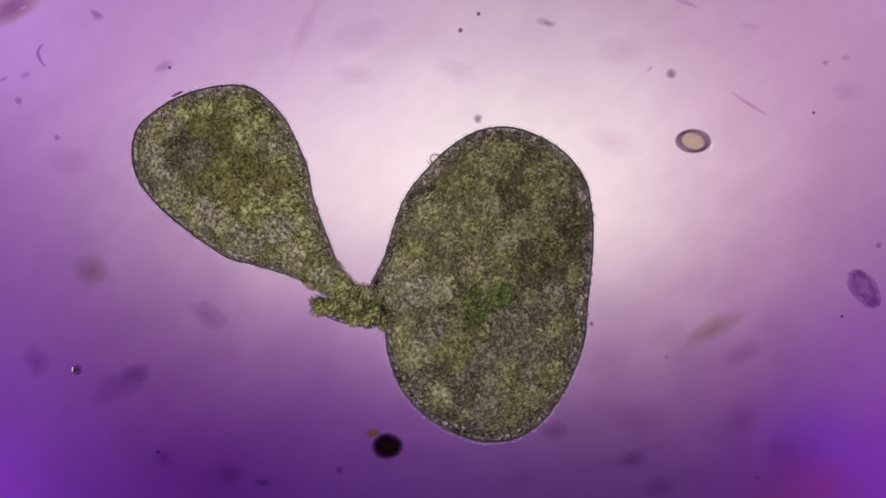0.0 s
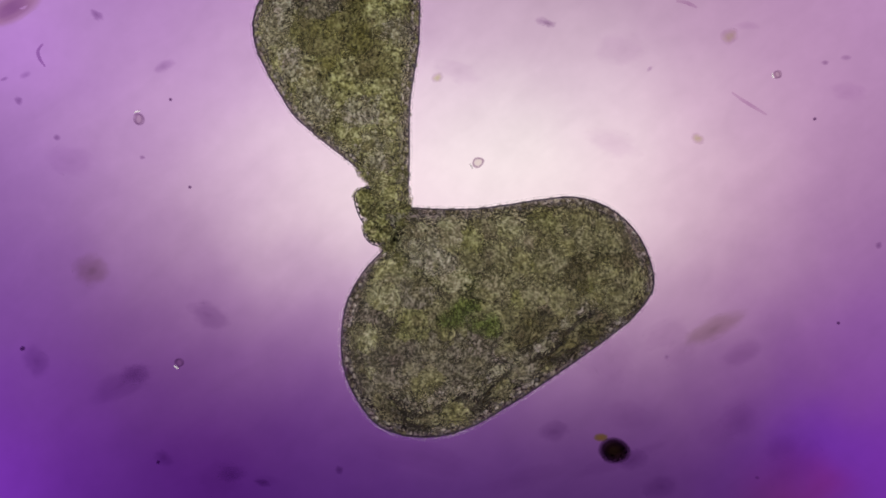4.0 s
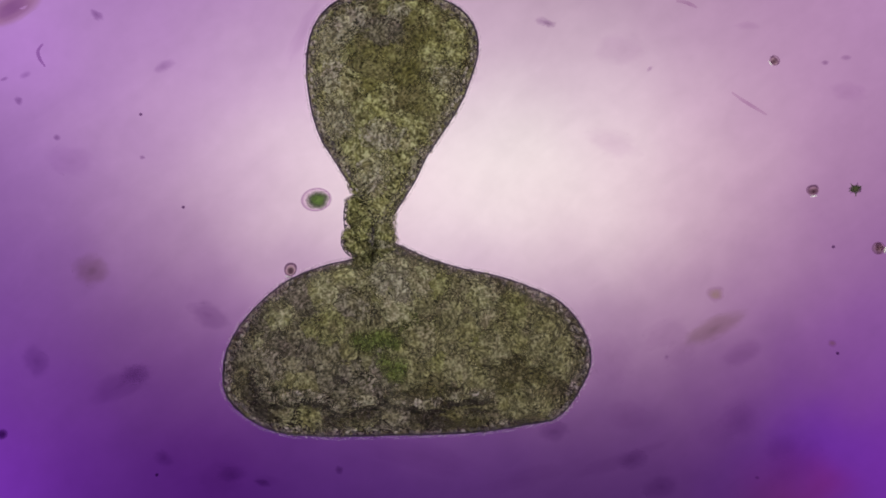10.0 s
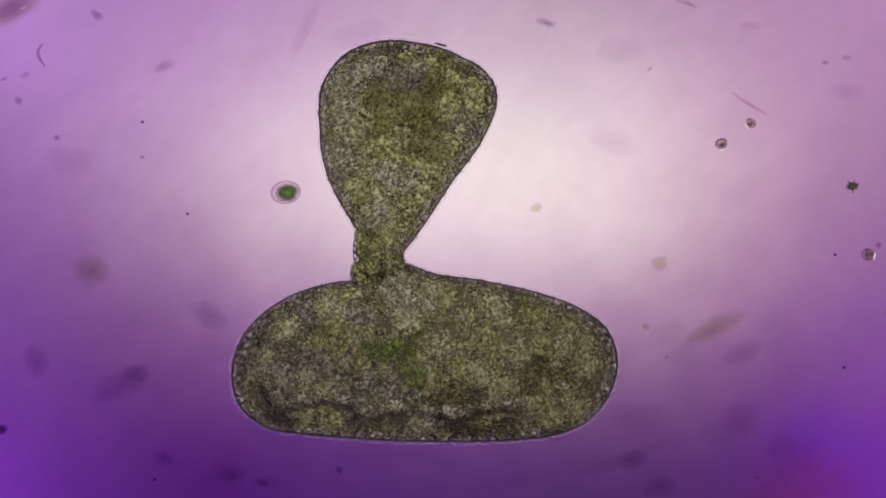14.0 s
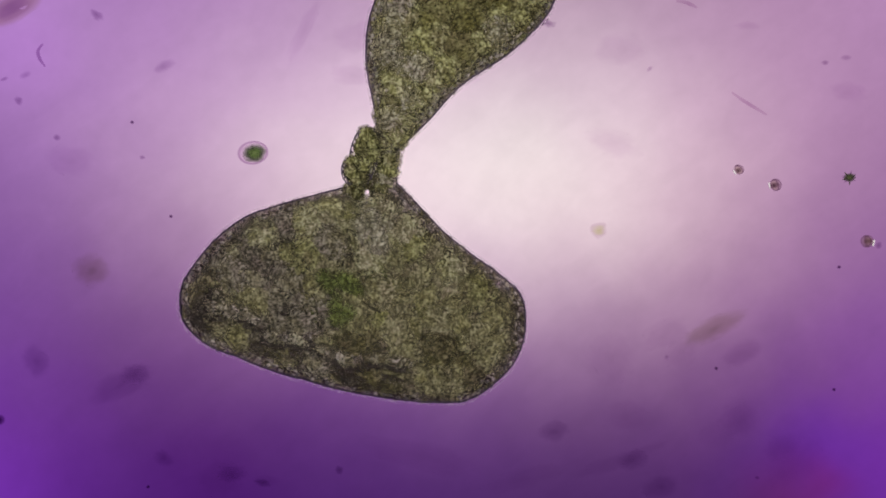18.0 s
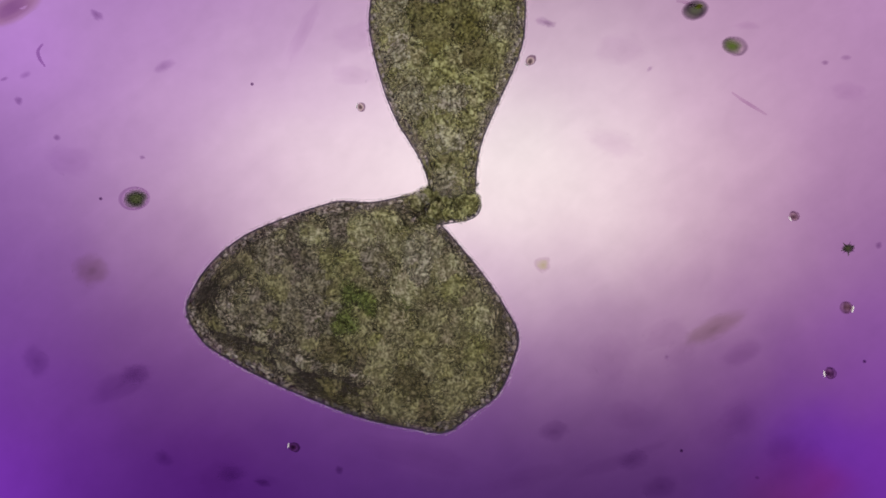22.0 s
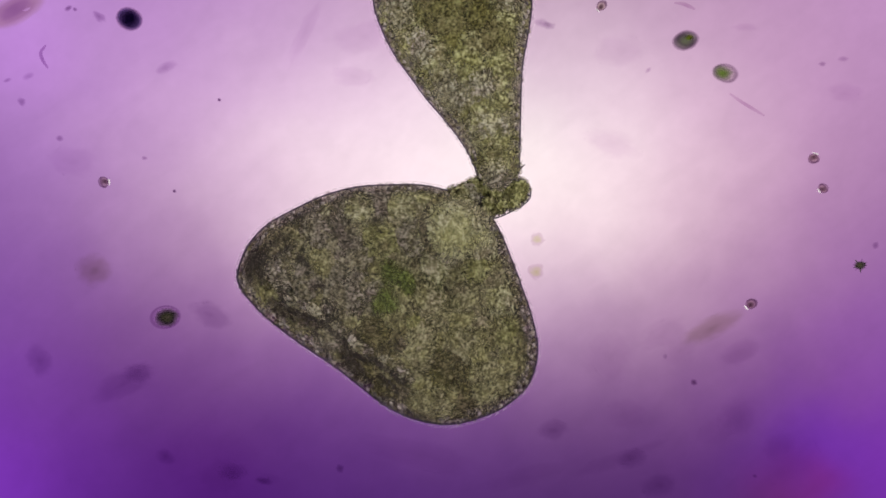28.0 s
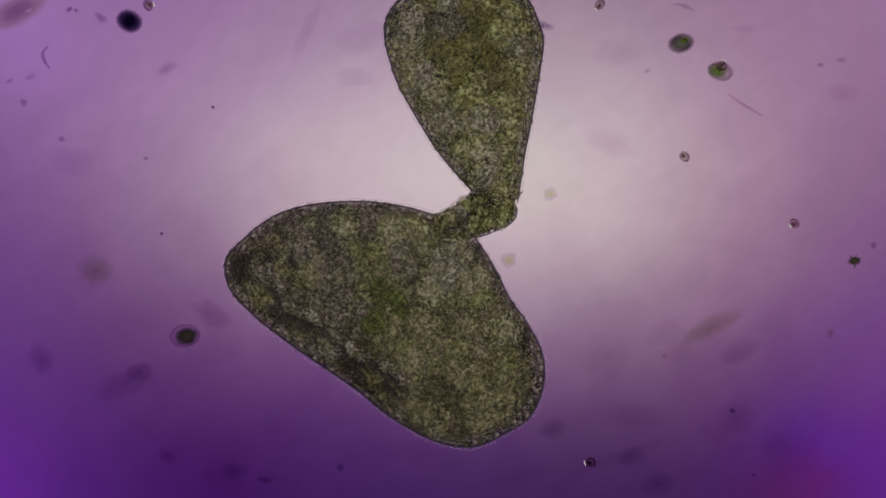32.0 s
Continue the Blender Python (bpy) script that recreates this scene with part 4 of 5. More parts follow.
def smudges():
    """Debris that lies on the slide and stays where it is."""
    spots = ((162, 478, 34, 34, 20, BROWN), (370, 560, 40, 24, -25, SMUDGE), (62, 640, 26, 34, 20, SMUDGE), (215, 682, 66, 26, 28, SMUDGE),
             (240, 662, 30, 18, 0, SMUDGE), (125, 285, 42, 32, -15, FAINT), (640, 65, 54, 34, 10, FAINT), (625, 132, 40, 24, 0, FAINT),
             (810, 128, 42, 22, -20, FAINT), (1090, 256, 60, 26, -18, FAINT), (1498, 163, 34, 20, -10, FAINT), (1320, 46, 26, 9, 0, FAINT),
             (1262, 582, 66, 22, 26, BROWN), (1205, 622, 38, 24, 35, FAINT), (980, 766, 30, 19, 10, SMUDGE), (1080, 640, 46, 50, 0, FAINT),
             (1310, 628, 46, 24, 25, FAINT), (745, 806, 110, 30, -12, FAINT), (1100, 815, 90, 16, 20, FAINT), (390, 845, 50, 40, 0, FAINT),
             (290, 118, 22, 10, 28, SMUDGE), (535, 60, 14, 70, -25, FAINT), (1290, 750, 60, 30, 30, FAINT), (920, 850, 80, 20, 15, FAINT), (1400, 800, 60, 70, 0, FAINT),
             (1380, 790, 36, 24, 20, FAINT), (1312, 738, 34, 40, -20, FAINT), (1170, 862, 40, 26, 10, SMUDGE), (1112, 735, 40, 34, 0, FAINT), (1120, 815, 30, 18, 15, SMUDGE), (290, 812, 20, 14, -30, SMUDGE),
             (410, 838, 26, 18, 0, SMUDGE), (470, 852, 24, 12, 0, FAINT), (1316, 625, 34, 22, 20, FAINT), (1180, 590, 50, 26, 25, FAINT), (1100, 85, 50, 30, 0, FAINT))
    for i, (x, y, a, b, turn, mat) in enumerate(spots):
        tint = {"thin_brown_debris": "brownish", "faint_debris": "faint pale"}.get(mat.name, "soft violet")
        resting(thing("debris_flake", blob("debris_flake", a * 1.15, b * 1.15, 6, i + 20, 0.3, 3, mat), tint + " blurred flake of debris on the slide", "debris", "flakes on the slide"), x, y, turn, 7)
    motes = ((958, 38, 12, 8, -8, SMUDGE), (972, 42, 14, 7, -8, LAIN), (33, 178, 7, 9, 30, LAIN), (100, 243, 7, 6, 0, LAIN), (172, 27, 14, 8, -35, LAIN), (1460, 111, 6, 5, 0, LAIN),
             (1497, 103, 11, 6, 0, SMUDGE), (600, 832, 8, 9, 0, LAIN), (465, 854, 14, 7, -15, LAIN), (252, 279, 5, 4, 0, LAIN), (45, 133, 11, 6, 30, SMUDGE),
             (1150, 122, 7, 4, 40, SMUDGE), (1340, 846, 4, 3, 0, LAIN), (1555, 435, 6, 7, 0, LAIN), (8, 140, 8, 3, 25, LAIN), (1180, 632, 4, 5, 0, SMUDGE))
    for i, (x, y, a, b, turn, mat) in enumerate(motes):
        resting(thing("mote", blob("mote", a * 1.3, b * 1.3, 4, i + 60, 0.25, 2, mat), "small dark mote lying on the slide", "debris", "motes on the slide"), x, y, turn, 5)


def strand(name, pts, r, mat, label):
    """A thin bent thread through points of the field."""
    p = glide(np.array(pts, float), 6 * len(pts))
    c = p.mean(0)
    bm = bmesh.new()
    rings = []
    for i, q in enumerate(p):
        w = p[min(i + 1, len(p) - 1)] - p[max(i - 1, 0)]
        w /= np.hypot(*w)
        k = r * (0.45 + 0.55 * math.sin(math.pi * (i + 0.5) / len(p)))
        ring = []
        for j in range(6):
            a = j * math.pi / 3
            ring.append(bm.verts.new((((q - c)[0] - w[1] * math.cos(a) * k) * UM, (-(q - c)[1] - w[0] * math.cos(a) * k) * UM, math.sin(a) * k * UM)))
        if rings:
            for j in range(6):
                bm.faces.new((rings[-1][j], rings[-1][(j + 1) % 6], ring[(j + 1) % 6], ring[j])).smooth = True
        rings.append(ring)
    bm.faces.new(rings[0]), bm.faces.new(rings[-1])
    me = bpy.data.meshes.new(name)
    bm.to_mesh(me)
    bm.free()
    me.materials.append(mat)
    resting(thing(name, me, label, "fibre"), c[0], c[1], 0, r + 1)


THREAD = absorb("violet_thread", (0, lin(228, 212, 228)), (1, lin(238, 228, 238)))
smudges()
strand("fibre", ((1294, 163), (1315, 178), (1338, 192), (1358, 204)), 3.2, THREAD, "thin straight violet fibre on the slide")
strand("curled_fibre", ((76, 77), (67, 90), (70, 104), (80, 119)), 3.2, CURL, "short curled violet fibre on the slide")
strand("short_fibre", ((1196, 2), (1212, 4), (1224, 9), (1234, 14)), 3.6, THREAD, "short bent violet fibre on the slide")
husk = thing("husk", blob("husk", 72, 30, 14, 9, 0.2, 3, absorb("husk_rind", (0, lin(184, 162, 172)), (0.35, lin(198, 180, 182)), (0.65, lin(226, 222, 200)), (1, (1, 1, 1)), wobble=0.12)),
             "brown blurred husk at the edge of the field", "debris")
resting(husk, 22, 14, 28, 15)

DRIFT = []


def drifter(ob, r, rows, spin=0.0):
    """A thing that the water carries: seconds, and the place in the field counted from its upper left corner."""
    DRIFT.append((ob, r, rows, spin or len(DRIFT) * 67 % 360 if ob.data else spin))


def alga(name, a, b, seed, core, wall, label, lean=0.0, shift=0.12):
    """A walled algal cell: a clear sheath round a dark green body."""
    ob = tagged(new(name), label, "algal cell")
    w = part("wall", blob("wall", a, b, b * 0.4, seed, 0.06, 3, wall), ob, "clear thin sheath")
    c = part("chloroplast", blob("chloroplast", a * 0.8, b * 0.86, b * 0.32, seed + 1, 0.12, 3, core), ob, "dark green body")
    c.location = (a * shift * UM, 0, 0)
    c.rotation_euler = w.rotation_euler = (0, 0, radians(lean))
    return ob


def mote(kind, r, label="", stretch=1.0):
    mats = {"ring": GRAIN if r > 12 else RING, "pale": PALECELL, "dark": MOTE, "dot": DOT, "clear": CLEARGRAIN}
    text = {"ring": "small round grain with a dark rim, afloat", "pale": "pale green soft cell, out of focus, afloat", "dark": "small dark blurred grain, afloat",
            "dot": "tiny black speck, afloat", "clear": "small clear grain with a thin rim, afloat"}
    names = {"ring": "round_grain", "pale": "pale_cell", "dark": "dark_grain", "dot": "speck", "clear": "clear_grain"}
    ob = thing(names[kind], blob(names[kind], r * stretch, r, r * 0.8, r, 0.12, 2, mats[kind]), label or text[kind], "plankton", "drifting grains")
    if kind in ("ring", "clear"):
        side = part("glint", blob("glint", r * 0.16, r * 0.62, r * 0.2, r, 0.1, 1, GLINT), ob, "white sliver painted as a refracted highlight")
        side.location = (-r * stretch * 0.98 * UM, 0, 0)
    return ob


seed = tagged(new("dark_seed"), "dark brown oval seed with a green tuft", "spore")
part("husk", blob("husk", 33, 26, 22, 31, 0.08, 3, SEED), seed)
tuft = part("tuft", blob("tuft", 16, 9, 8, 32, 0.3, 2, LEAF), seed, "small pale green tuft")
tuft.location = (-24 * UM, 25 * UM, 4 * UM)
drifter(seed, 25, ((0, 685, 790), (1, 710, 790), (1.5, 722, 790), (2, 823, 793), (2.5, 846, 793), (3, 860, 793), (3.5, 915, 790), (4, 1087, 798), (4.5, 1102, 794), (6.5, 1330, 960)))
CONTENTS = absorb("pale_contents", (0, lin(250, 250, 238)), (0.6, lin(244, 243, 232)), (1, (1, 1, 1)), wobble=0.3)


def clear_cell(a, b, seed, label):
    """A clear cell: a dark-rimmed wall round pale contents, with a highlight painted along one side."""
    ob = tagged(new("clear_cell"), label, "algal cell")
    part("wall", blob("wall", a, b, 20, seed, 0.05, 3, OVAL), ob, "clear wall with a dark rim")
    part("contents", blob("contents", a * 0.7, b * 0.7, 8, seed + 1, 0.15, 2, CONTENTS), ob, "pale yellowish contents")
    edge = part("glint", blob("glint", 1.6, b * 0.5, 3, seed + 2, 0.1, 1, GLINT), ob, "white sliver painted as a refracted highlight")
    edge.location = (a * 1.0 * UM, -b * 0.25 * UM, 0)
    edge.rotation_euler = (0, 0, radians(-14))
    return ob


drifter(clear_cell(35, 24, 33, "clear oval cell with a dark rim"), 22,
        ((0, 1226, 250), (1, 1246, 258), (1.5, 1258, 260), (2, 1348, 268), (2.5, 1370, 276), (3, 1382, 287), (3.5, 1432, 292), (4, 1640, 300)), -6)
drifter(clear_cell(22, 24, 34, "clear round cell with a dark rim"), 22,
        ((0, 1720, -80), (4.5, 1690, -60), (6.5, 1590, 4), (7, 1562, 38), (7.5, 1600, 90), (8, 1680, 140)), 20)
rough = tagged(new("violet_cell"), "violet lumpy rod-shaped cell", "algal cell")
part("body", blob("body", 46, 25, 18, 35, 0.15, 3, VIOLET), rough)
for i, (x, y, r) in enumerate(((-26, 6, 9), (-12, -8, 8), (4, 9, 9), (10, -6, 8), (24, 3, 10), (-30, -7, 6))):
    lump = part("lump", blob("lump", r * 1.4, r, r, 36 + i, 0.3, 2, SMUDGE), rough)
    lump.location = (x * UM, y * UM, 10 * UM)
drifter(rough, 22, ((0, 1528, 512), (1, 1550, 515), (1.5, 1558, 515), (2, 1660, 520)), -58)
drifter(alga("green_alga", 31, 24, 41, CHLORO, HALO, "oval green algal cell in a clear sheath"), 24,
        ((0, 300, -160), (4.5, 430, -120), (6.5, 511, 113), (7, 535, 187), (7.5, 556, 275), (8, 572, 345), (9, 564, 350), (10, 560, 354), (11, 548, 358), (12, 536, 362), (13, 522, 360),
         (13.5, 514, 354), (15.5, 490, 306), (16, 487, 307), (17, 467, 287), (18.1, 442, 271), (18.2, 392, 290), (18.5, 383, 278), (19, 370, 251), (20, 328, 228), (21.5, 260, 299),
         (22, 238, 352), (23, 197, 423), (24, 180, 478), (25, 193, 515), (28, 293, 562), (29, 334, 567), (30, 362, 570), (31, 347, 586), (32, 328, 595)), 8)
spore = tagged(new("black_spore"), "round black spore with a blurred rim", "spore")
part("body", blob("body", 25, 23, 22, 44, 0.05, 3, BLACK), spore, "opaque black body")
part("halo", blob("halo", 31, 28, 5, 45, 0.08, 3, FAINT), spore, "faint blurred rim")
drifter(spore, 24,
        ((0, 190, -120), (21, 205, -80), (22, 212, -30), (23, 218, 15), (24, 219, 31), (25, 219, 30), (28, 229, 34), (30, 231, 36), (32, 229, 38)))
ashen = tagged(new("grey_alga"), "grey-green oval algal cell with a dark wall", "algal cell")
part("wall", blob("wall", 27, 20, 18, 45, 0.05, 3, GREY), ashen, "dark wall")
part("chloroplast", blob("chloroplast", 9, 6, 4, 46, 0.3, 2, LEAF), ashen, "small green body").location = (3 * UM, 2 * UM, 18 * UM)
drifter(ashen, 22,
        ((0, 1190, -150), (20.5, 1215, -60), (21.5, 1228, -30), (22, 1230, 18), (23, 1227, 65), (24, 1227, 78), (25, 1227, 76), (28, 1213, 72), (30, 1207, 71), (32, 1205, 77)), 5)
drifter(alga("oval_alga", 28, 20, 47, DIMLEAF, VEIL, "small green oval alga in a pale sheath", -10, -0.2), 21,
        ((0, 1270, -160), (20.5, 1290, -70), (21, 1303, 4), (21.5, 1303, 38), (22, 1301, 82), (23, 1298, 128), (24, 1298, 143), (25, 1297, 137), (28, 1284, 130), (30, 1278, 125), (32, 1275, 127)), -8)

# a spiky tuft of needles
star = tagged(new("needle_tuft"), "small green tuft of pointed needles", "algal colony")
part("heart", blob("heart", 12, 10, 6, 51, 0.3, 2, CHLORO), star)
for i in range(9):
    a = i * 0.7 + 0.3 * math.sin(i * 5.0)
    needle = part("needle", blob("needle", 7, 1.5, 1.5, 52 + i % 3, 0.1, 1, CHLORO if i % 2 else MOTE), star)
    needle.matrix_basis = pose(9 * math.cos(a) * UM, 9 * math.sin(a) * UM, 0, 0, 12, math.degrees(a))
drifter(star, 10, ((0, 1380, -120), (4.5, 1420, -60), (6.5, 1466, 80), (7, 1477, 160), (8, 1518, 333), (9, 1513, 333), (11, 1515, 338), (13, 1510, 340), (16, 1508, 300), (17, 1507, 300),
                   (18.1, 1503, 315), (18.2, 1512, 313), (19, 1506, 320), (20, 1503, 322), (21.5, 1500, 392), (22, 1501, 440), (23, 1503, 485), (24, 1507, 498), (25, 1516, 490), (28, 1522, 470), (30, 1522, 463), (32, 1512, 462)))

drifter(mote("dark", 12), 12, ((0, 1188, 131), (1, 1215, 132), (1.5, 1222, 132), (2, 1322, 132), (3, 1363, 132), (3.5, 1415, 135), (4, 1620, 138)))
drifter(mote("dark", 11), 11, ((0, 846, 210), (0.2, 870, 210), (0.4, 893, 206), (0.6, 904, 186), (0.8, 926, 143), (1, 969, 104), (1.4, 1030, 39), (1.8, 1090, -50)))
drifter(mote("clear", 9), 11, ((0, 960, 330), (1.4, 980, 300), (2, 1001, 251), (2.4, 1038, 227), (3, 1051, 219), (3.4, 1151, 162), (3.7, 1203, 154), (4, 1376, 132), (4.5, 1384, 130), (6.5, 1640, 90)))
drifter(mote("pale", 12, stretch=1.3), 11, ((0, 900, 330), (2, 1010, 280), (2.4, 1038, 260), (3, 1034, 251), (3.4, 1079, 249), (3.7, 1125, 245), (4, 1235, 245), (4.5, 1260, 240), (6.5, 1640, 300)), -30)
drifter(mote("clear", 11, stretch=1.3), 11, ((0, 770, 281), (0.2, 792, 245), (0.4, 833, 216), (0.6, 882, 180), (0.8, 898, 158), (1, 887, 134), (1.4, 850, 84), (1.8, 807, 37), (2, 815, 39), (2.4, 815, 52),
                                                   (2.8, 763, 84), (3, 746, 117), (3.4, 763, 171), (3.7, 779, 206), (4, 846, 288), (4.5, 900, 320), (6.3, 1150, -60)), 30)
drifter(mote("clear", 9), 11, ((0, 745, 420), (0.4, 714, 318), (0.6, 703, 262), (0.8, 683, 203), (1, 679, 141), (1.4, 664, 48), (1.8, 707, 58), (2, 753, 61), (2.4, 727, 39), (2.8, 720, 22), (3.2, 700, -50)))
drifter(mote("clear", 11, stretch=1.3), 11, ((0, 80, -40), (1, 106, 72), (2, 220, 72), (3, 255, 73), (4, 246, 211), (4.5, 230, 290), (6.3, -60, 420)))
drifter(mote("ring", 9), 10, ((0, 137, 655), (1, 187, 733), (1.5, 210, 780), (2.2, 240, 930)))
drifter(mote("clear", 10), 10, ((0, -80, 380), (2.3, -30, 440), (3, 232, 567), (4, 317, 642), (4.5, 490, 614), (6.5, 640, 560)))
drifter(mote("dot", 6), 6, ((0, 815, 54), (1, 826, 40), (2, 900, -40)))
drifter(mote("dot", 5), 6, ((0, 847, 25), (1, 884, 23), (2, 980, -40)))
drifter(mote("dark", 6), 6, ((0, 1047, 573), (1, 1063, 575), (2, 1100, 622), (2.5, 1040, 660), (3, 900, 620), (4, 720, 600), (6, 690, 600)))
drifter(mote("dot", 6), 6, ((0, -60, 560), (3, 15, 752), (4, 40, 617), (6.5, -50, 500)))
drifter(mote("ring", 10), 12, ((0, 1450, -90), (4.5, 1400, -40), (6.5, 1398, 70), (7, 1413, 146), (8, 1328, 110), (9, 1361, 102), (10, 1371, 107), (11, 1362, 122), (12, 1345, 157), (13, 1333, 190),
                               (16, 1318, 266), (17, 1286, 288), (18.1, 1315, 300), (18.2, 1348, 283), (19, 1341, 299), (20, 1322, 304), (21.5, 1406, 354), (22, 1406, 382), (23, 1368, 416),
                               (24, 1435, 420), (25, 1433, 389), (28, 1457, 333), (29, 1452, 360), (30, 1438, 382), (31, 1423, 387), (32, 1406, 395)))
drifter(mote("ring", 12), 12, ((0, 1640, 200), (4.5, 1600, 260), (7, 1590, 350), (8, 1421, 380), (9, 1427, 348), (10, 1438, 336), (11, 1428, 328), (12, 1380, 334), (13, 1307, 355), (13.5, 1290, 340), (15.5, 1250, -50)))
drifter(mote("ring", 13), 13, ((0, 1640, 400), (8, 1620, 430), (10, 1554, 440), (11, 1548, 441), (12, 1537, 450), (13, 1531, 458), (16, 1548, 420), (17, 1533, 413), (18.1, 1534, 428), (18.2, 1546, 426),
                               (19, 1533, 440), (20, 1530, 436), (21.5, 1497, 497), (22, 1497, 545), (23, 1514, 591), (24, 1540, 558), (25, 1585, 540)))
drifter(mote("pale", 19), 16, ((0, 1300, -80), (4.5, 1290, 100), (6.5, 1288, 300), (7, 1310, 370), (8, 1322, 532), (9, 1297, 523), (10, 1266, 520), (11, 1243, 507), (12, 1213, 500), (13, 1189, 489),
                               (16, 1115, 415), (17, 1083, 404), (18.1, 1057, 407), (18.5, 1048, 402), (19, 1037, 392), (20, 1010, 377), (21.5, 975, 428), (22, 960, 468), (23, 943, 509), (24, 940, 517),
                               (25, 936, 492), (28, 948, 480), (29, 900, 460)), 20)
drifter(mote("pale", 17), 16, ((0, 1010, -90), (25.5, 1000, -60), (27.3, 956, 430), (28, 952, 425), (29, 956, 404), (30, 960, 385), (31, 965, 362), (32, 975, 345)), 40)
drifter(mote("ring", 12), 12, ((0, 1640, 120), (13.5, 1600, 160), (16, 1505, 226), (17, 1440, 257), (18.1, 1372, 328), (18.2, 1395, 320), (18.5, 1376, 348), (19, 1397, 374), (20, 1385, 402), (21.5, 1455, 540), (22, 1470, 660), (23, 1520, 930)))
drifter(mote("ring", 12, stretch=1.3), 11, ((0, -80, 480), (6.5, 60, 540), (8, 291, 527), (9, 452, 505), (10, 514, 476), (10.5, 530, 466), (11, 580, 455), (12, 640, 470)))
drifter(mote("dark", 10), 10, ((0, -60, 250), (4.6, -40, 320), (6.5, 30, 345), (7, 38, 349), (8, -50, 360)))
drifter(mote("dot", 12), 12, ((0, -60, 700), (6.5, -30, 760), (8, 3, 767), (9, 5, 772), (11, 2, 766), (13, 3, 769), (16, 4, 733), (17, 10, 732), (18.1, -2, 745), (19, 2, 750), (20, 2, 752), (21.5, -4, 820), (22, -40, 880)))
drifter(mote("ring", 9, stretch=1.4), 10, ((0, 1150, 960), (19.5, 1120, 930), (20, 1010, 865), (20.5, 836, 815), (21, 690, 800), (21.5, 615, 793), (22, 522, 792), (22.5, 456, 785), (22.9, 400, 820), (23.6, 360, 940)), -15)
drifter(mote("ring", 9), 10, ((0, 640, -90), (20.5, 650, -20), (21, 645, 100), (21.5, 645, 147), (22, 640, 190), (23, 608, 240), (24, 704, 308), (25, 760, 460)))
drifter(mote("ring", 9, stretch=1.4), 10, ((0, 1640, 240), (19, 1600, 180), (20, 1392, 106), (20.5, 1256, 46), (21, 1078, 30), (21.5, 953, 58), (22, 940, 106), (23, 937, 113), (24, 1000, 85), (25, 990, 100), (25.5, 985, 90), (27.5, 1066, 10), (32, 1062, 8)))
drifter(mote("ring", 9), 10, ((0, 900, 960), (23.5, 930, 930), (24.4, 952, 720), (25, 963, 677), (25.5, 952, 680), (27.5, 860, 620)))
drifter(mote("ring", 11), 11, ((0, -80, 120), (25.5, -40, 180), (27.5, 180, 260), (28, 183, 323), (29, 214, 342), (30, 213, 224), (31, 288, 53), (32, 262, 10)))
drifter(mote("ring", 11), 11, ((0, 1640, 480), (25.5, 1600, 430), (27.5, 1446, 318), (28, 1440, 282), (29, 1412, 233), (30, 1367, 177), (31, 1322, 137), (31.5, 1286, 126), (32, 1277, 118)))
drifter(mote("ring", 10, stretch=1.3), 10, ((0, 1500, 960), (25.5, 1420, 880), (27.5, 1350, 600), (28, 1330, 537), (29, 1297, 458), (30, 1212, 287), (31, 1190, 102), (32, 1165, -60)), 40)
drifter(mote("ring", 9, stretch=1.4), 10, ((0, 1560, 960), (29, 1480, 960), (30, 1440, 900), (31, 1353, 428), (32, 1212, 278)), -40)
drifter(mote("dark", 8), 8, ((0, 1180, 960), (25.6, 1190, 930), (27.5, 1222, 680), (28, 1228, 677), (29, 1266, 700), (30, 1293, 714), (31, 1296, 718), (32, 1296, 727)))
drifter(mote("ring", 10, stretch=1.2), 10, ((0, 990, 960), (25.6, 980, 930), (27.4, 900, 620), (28, 900, 620), (29, 1022, 661), (30, 997, 775), (31, 1030, 811), (32, 1046, 818)), 10)
drifter(mote("dark", 10, stretch=1.2), 10, ((0, 960, 980), (25.6, 950, 940), (27.4, 880, 640), (28, 880, 650), (29, 993, 717), (30, 957, 775), (31, 962, 797), (32, 968, 905)))
drifter(mote("dot", 4), 5, ((0, 300, 120), (6.5, 302, 190), (8, 250, 190), (9, 246, 197), (11, 252, 208), (13, 252, 223), (16, 250, 197), (17, 239, 201), (18.1, 233, 217), (19, 221, 216), (20, 209, 217), (21.5, 185, 301), (22, 178, 352), (24, 162, 440), (25.5, 120, 500), (27, -30, 560)))
drifter(mote("dot", 4), 5, ((0, 340, 300), (8, 325, 358), (9, 322, 363), (11, 329, 373), (13, 333, 387), (16, 313, 356), (17, 299, 360), (18.1, 303, 386), (19, 306, 404), (20, 296, 410), (21.5, 303, 500), (22, 330, 560), (27.5, 310, 330), (29, 308, 381), (30, 307, 408), (32, 286, 414)))
drifter(mote("dot", 4), 5, ((0, 1440, 200), (7, 1450, 258), (8, 1485, 437), (9, 1477, 437), (12, 1474, 440), (13, 1475, 448), (17, 1485, 455), (18.1, 1485, 475), (19, 1494, 495), (22, 1530, 640), (25, 1600, 640)))
drifter(mote("dot", 4), 5, ((0, 1640, 560), (13.6, 1620, 570), (15.5, 1275, 590), (16, 1268, 600), (17, 1270, 615), (18.1, 1267, 658), (18.5, 1264, 677), (20, 1240, 684), (21.5, 1214, 750), (22, 1206, 798), (23, 1193, 868), (24, 1180, 930)))
drifter(mote("dot", 4), 5, ((0, 1490, 560), (9, 1480, 612), (13, 1495, 652), (16, 1486, 647), (17, 1479, 665), (18.1, 1476, 692), (19, 1482, 710), (20, 1480, 722), (21.5, 1480, 818), (22.4, 1480, 930)))
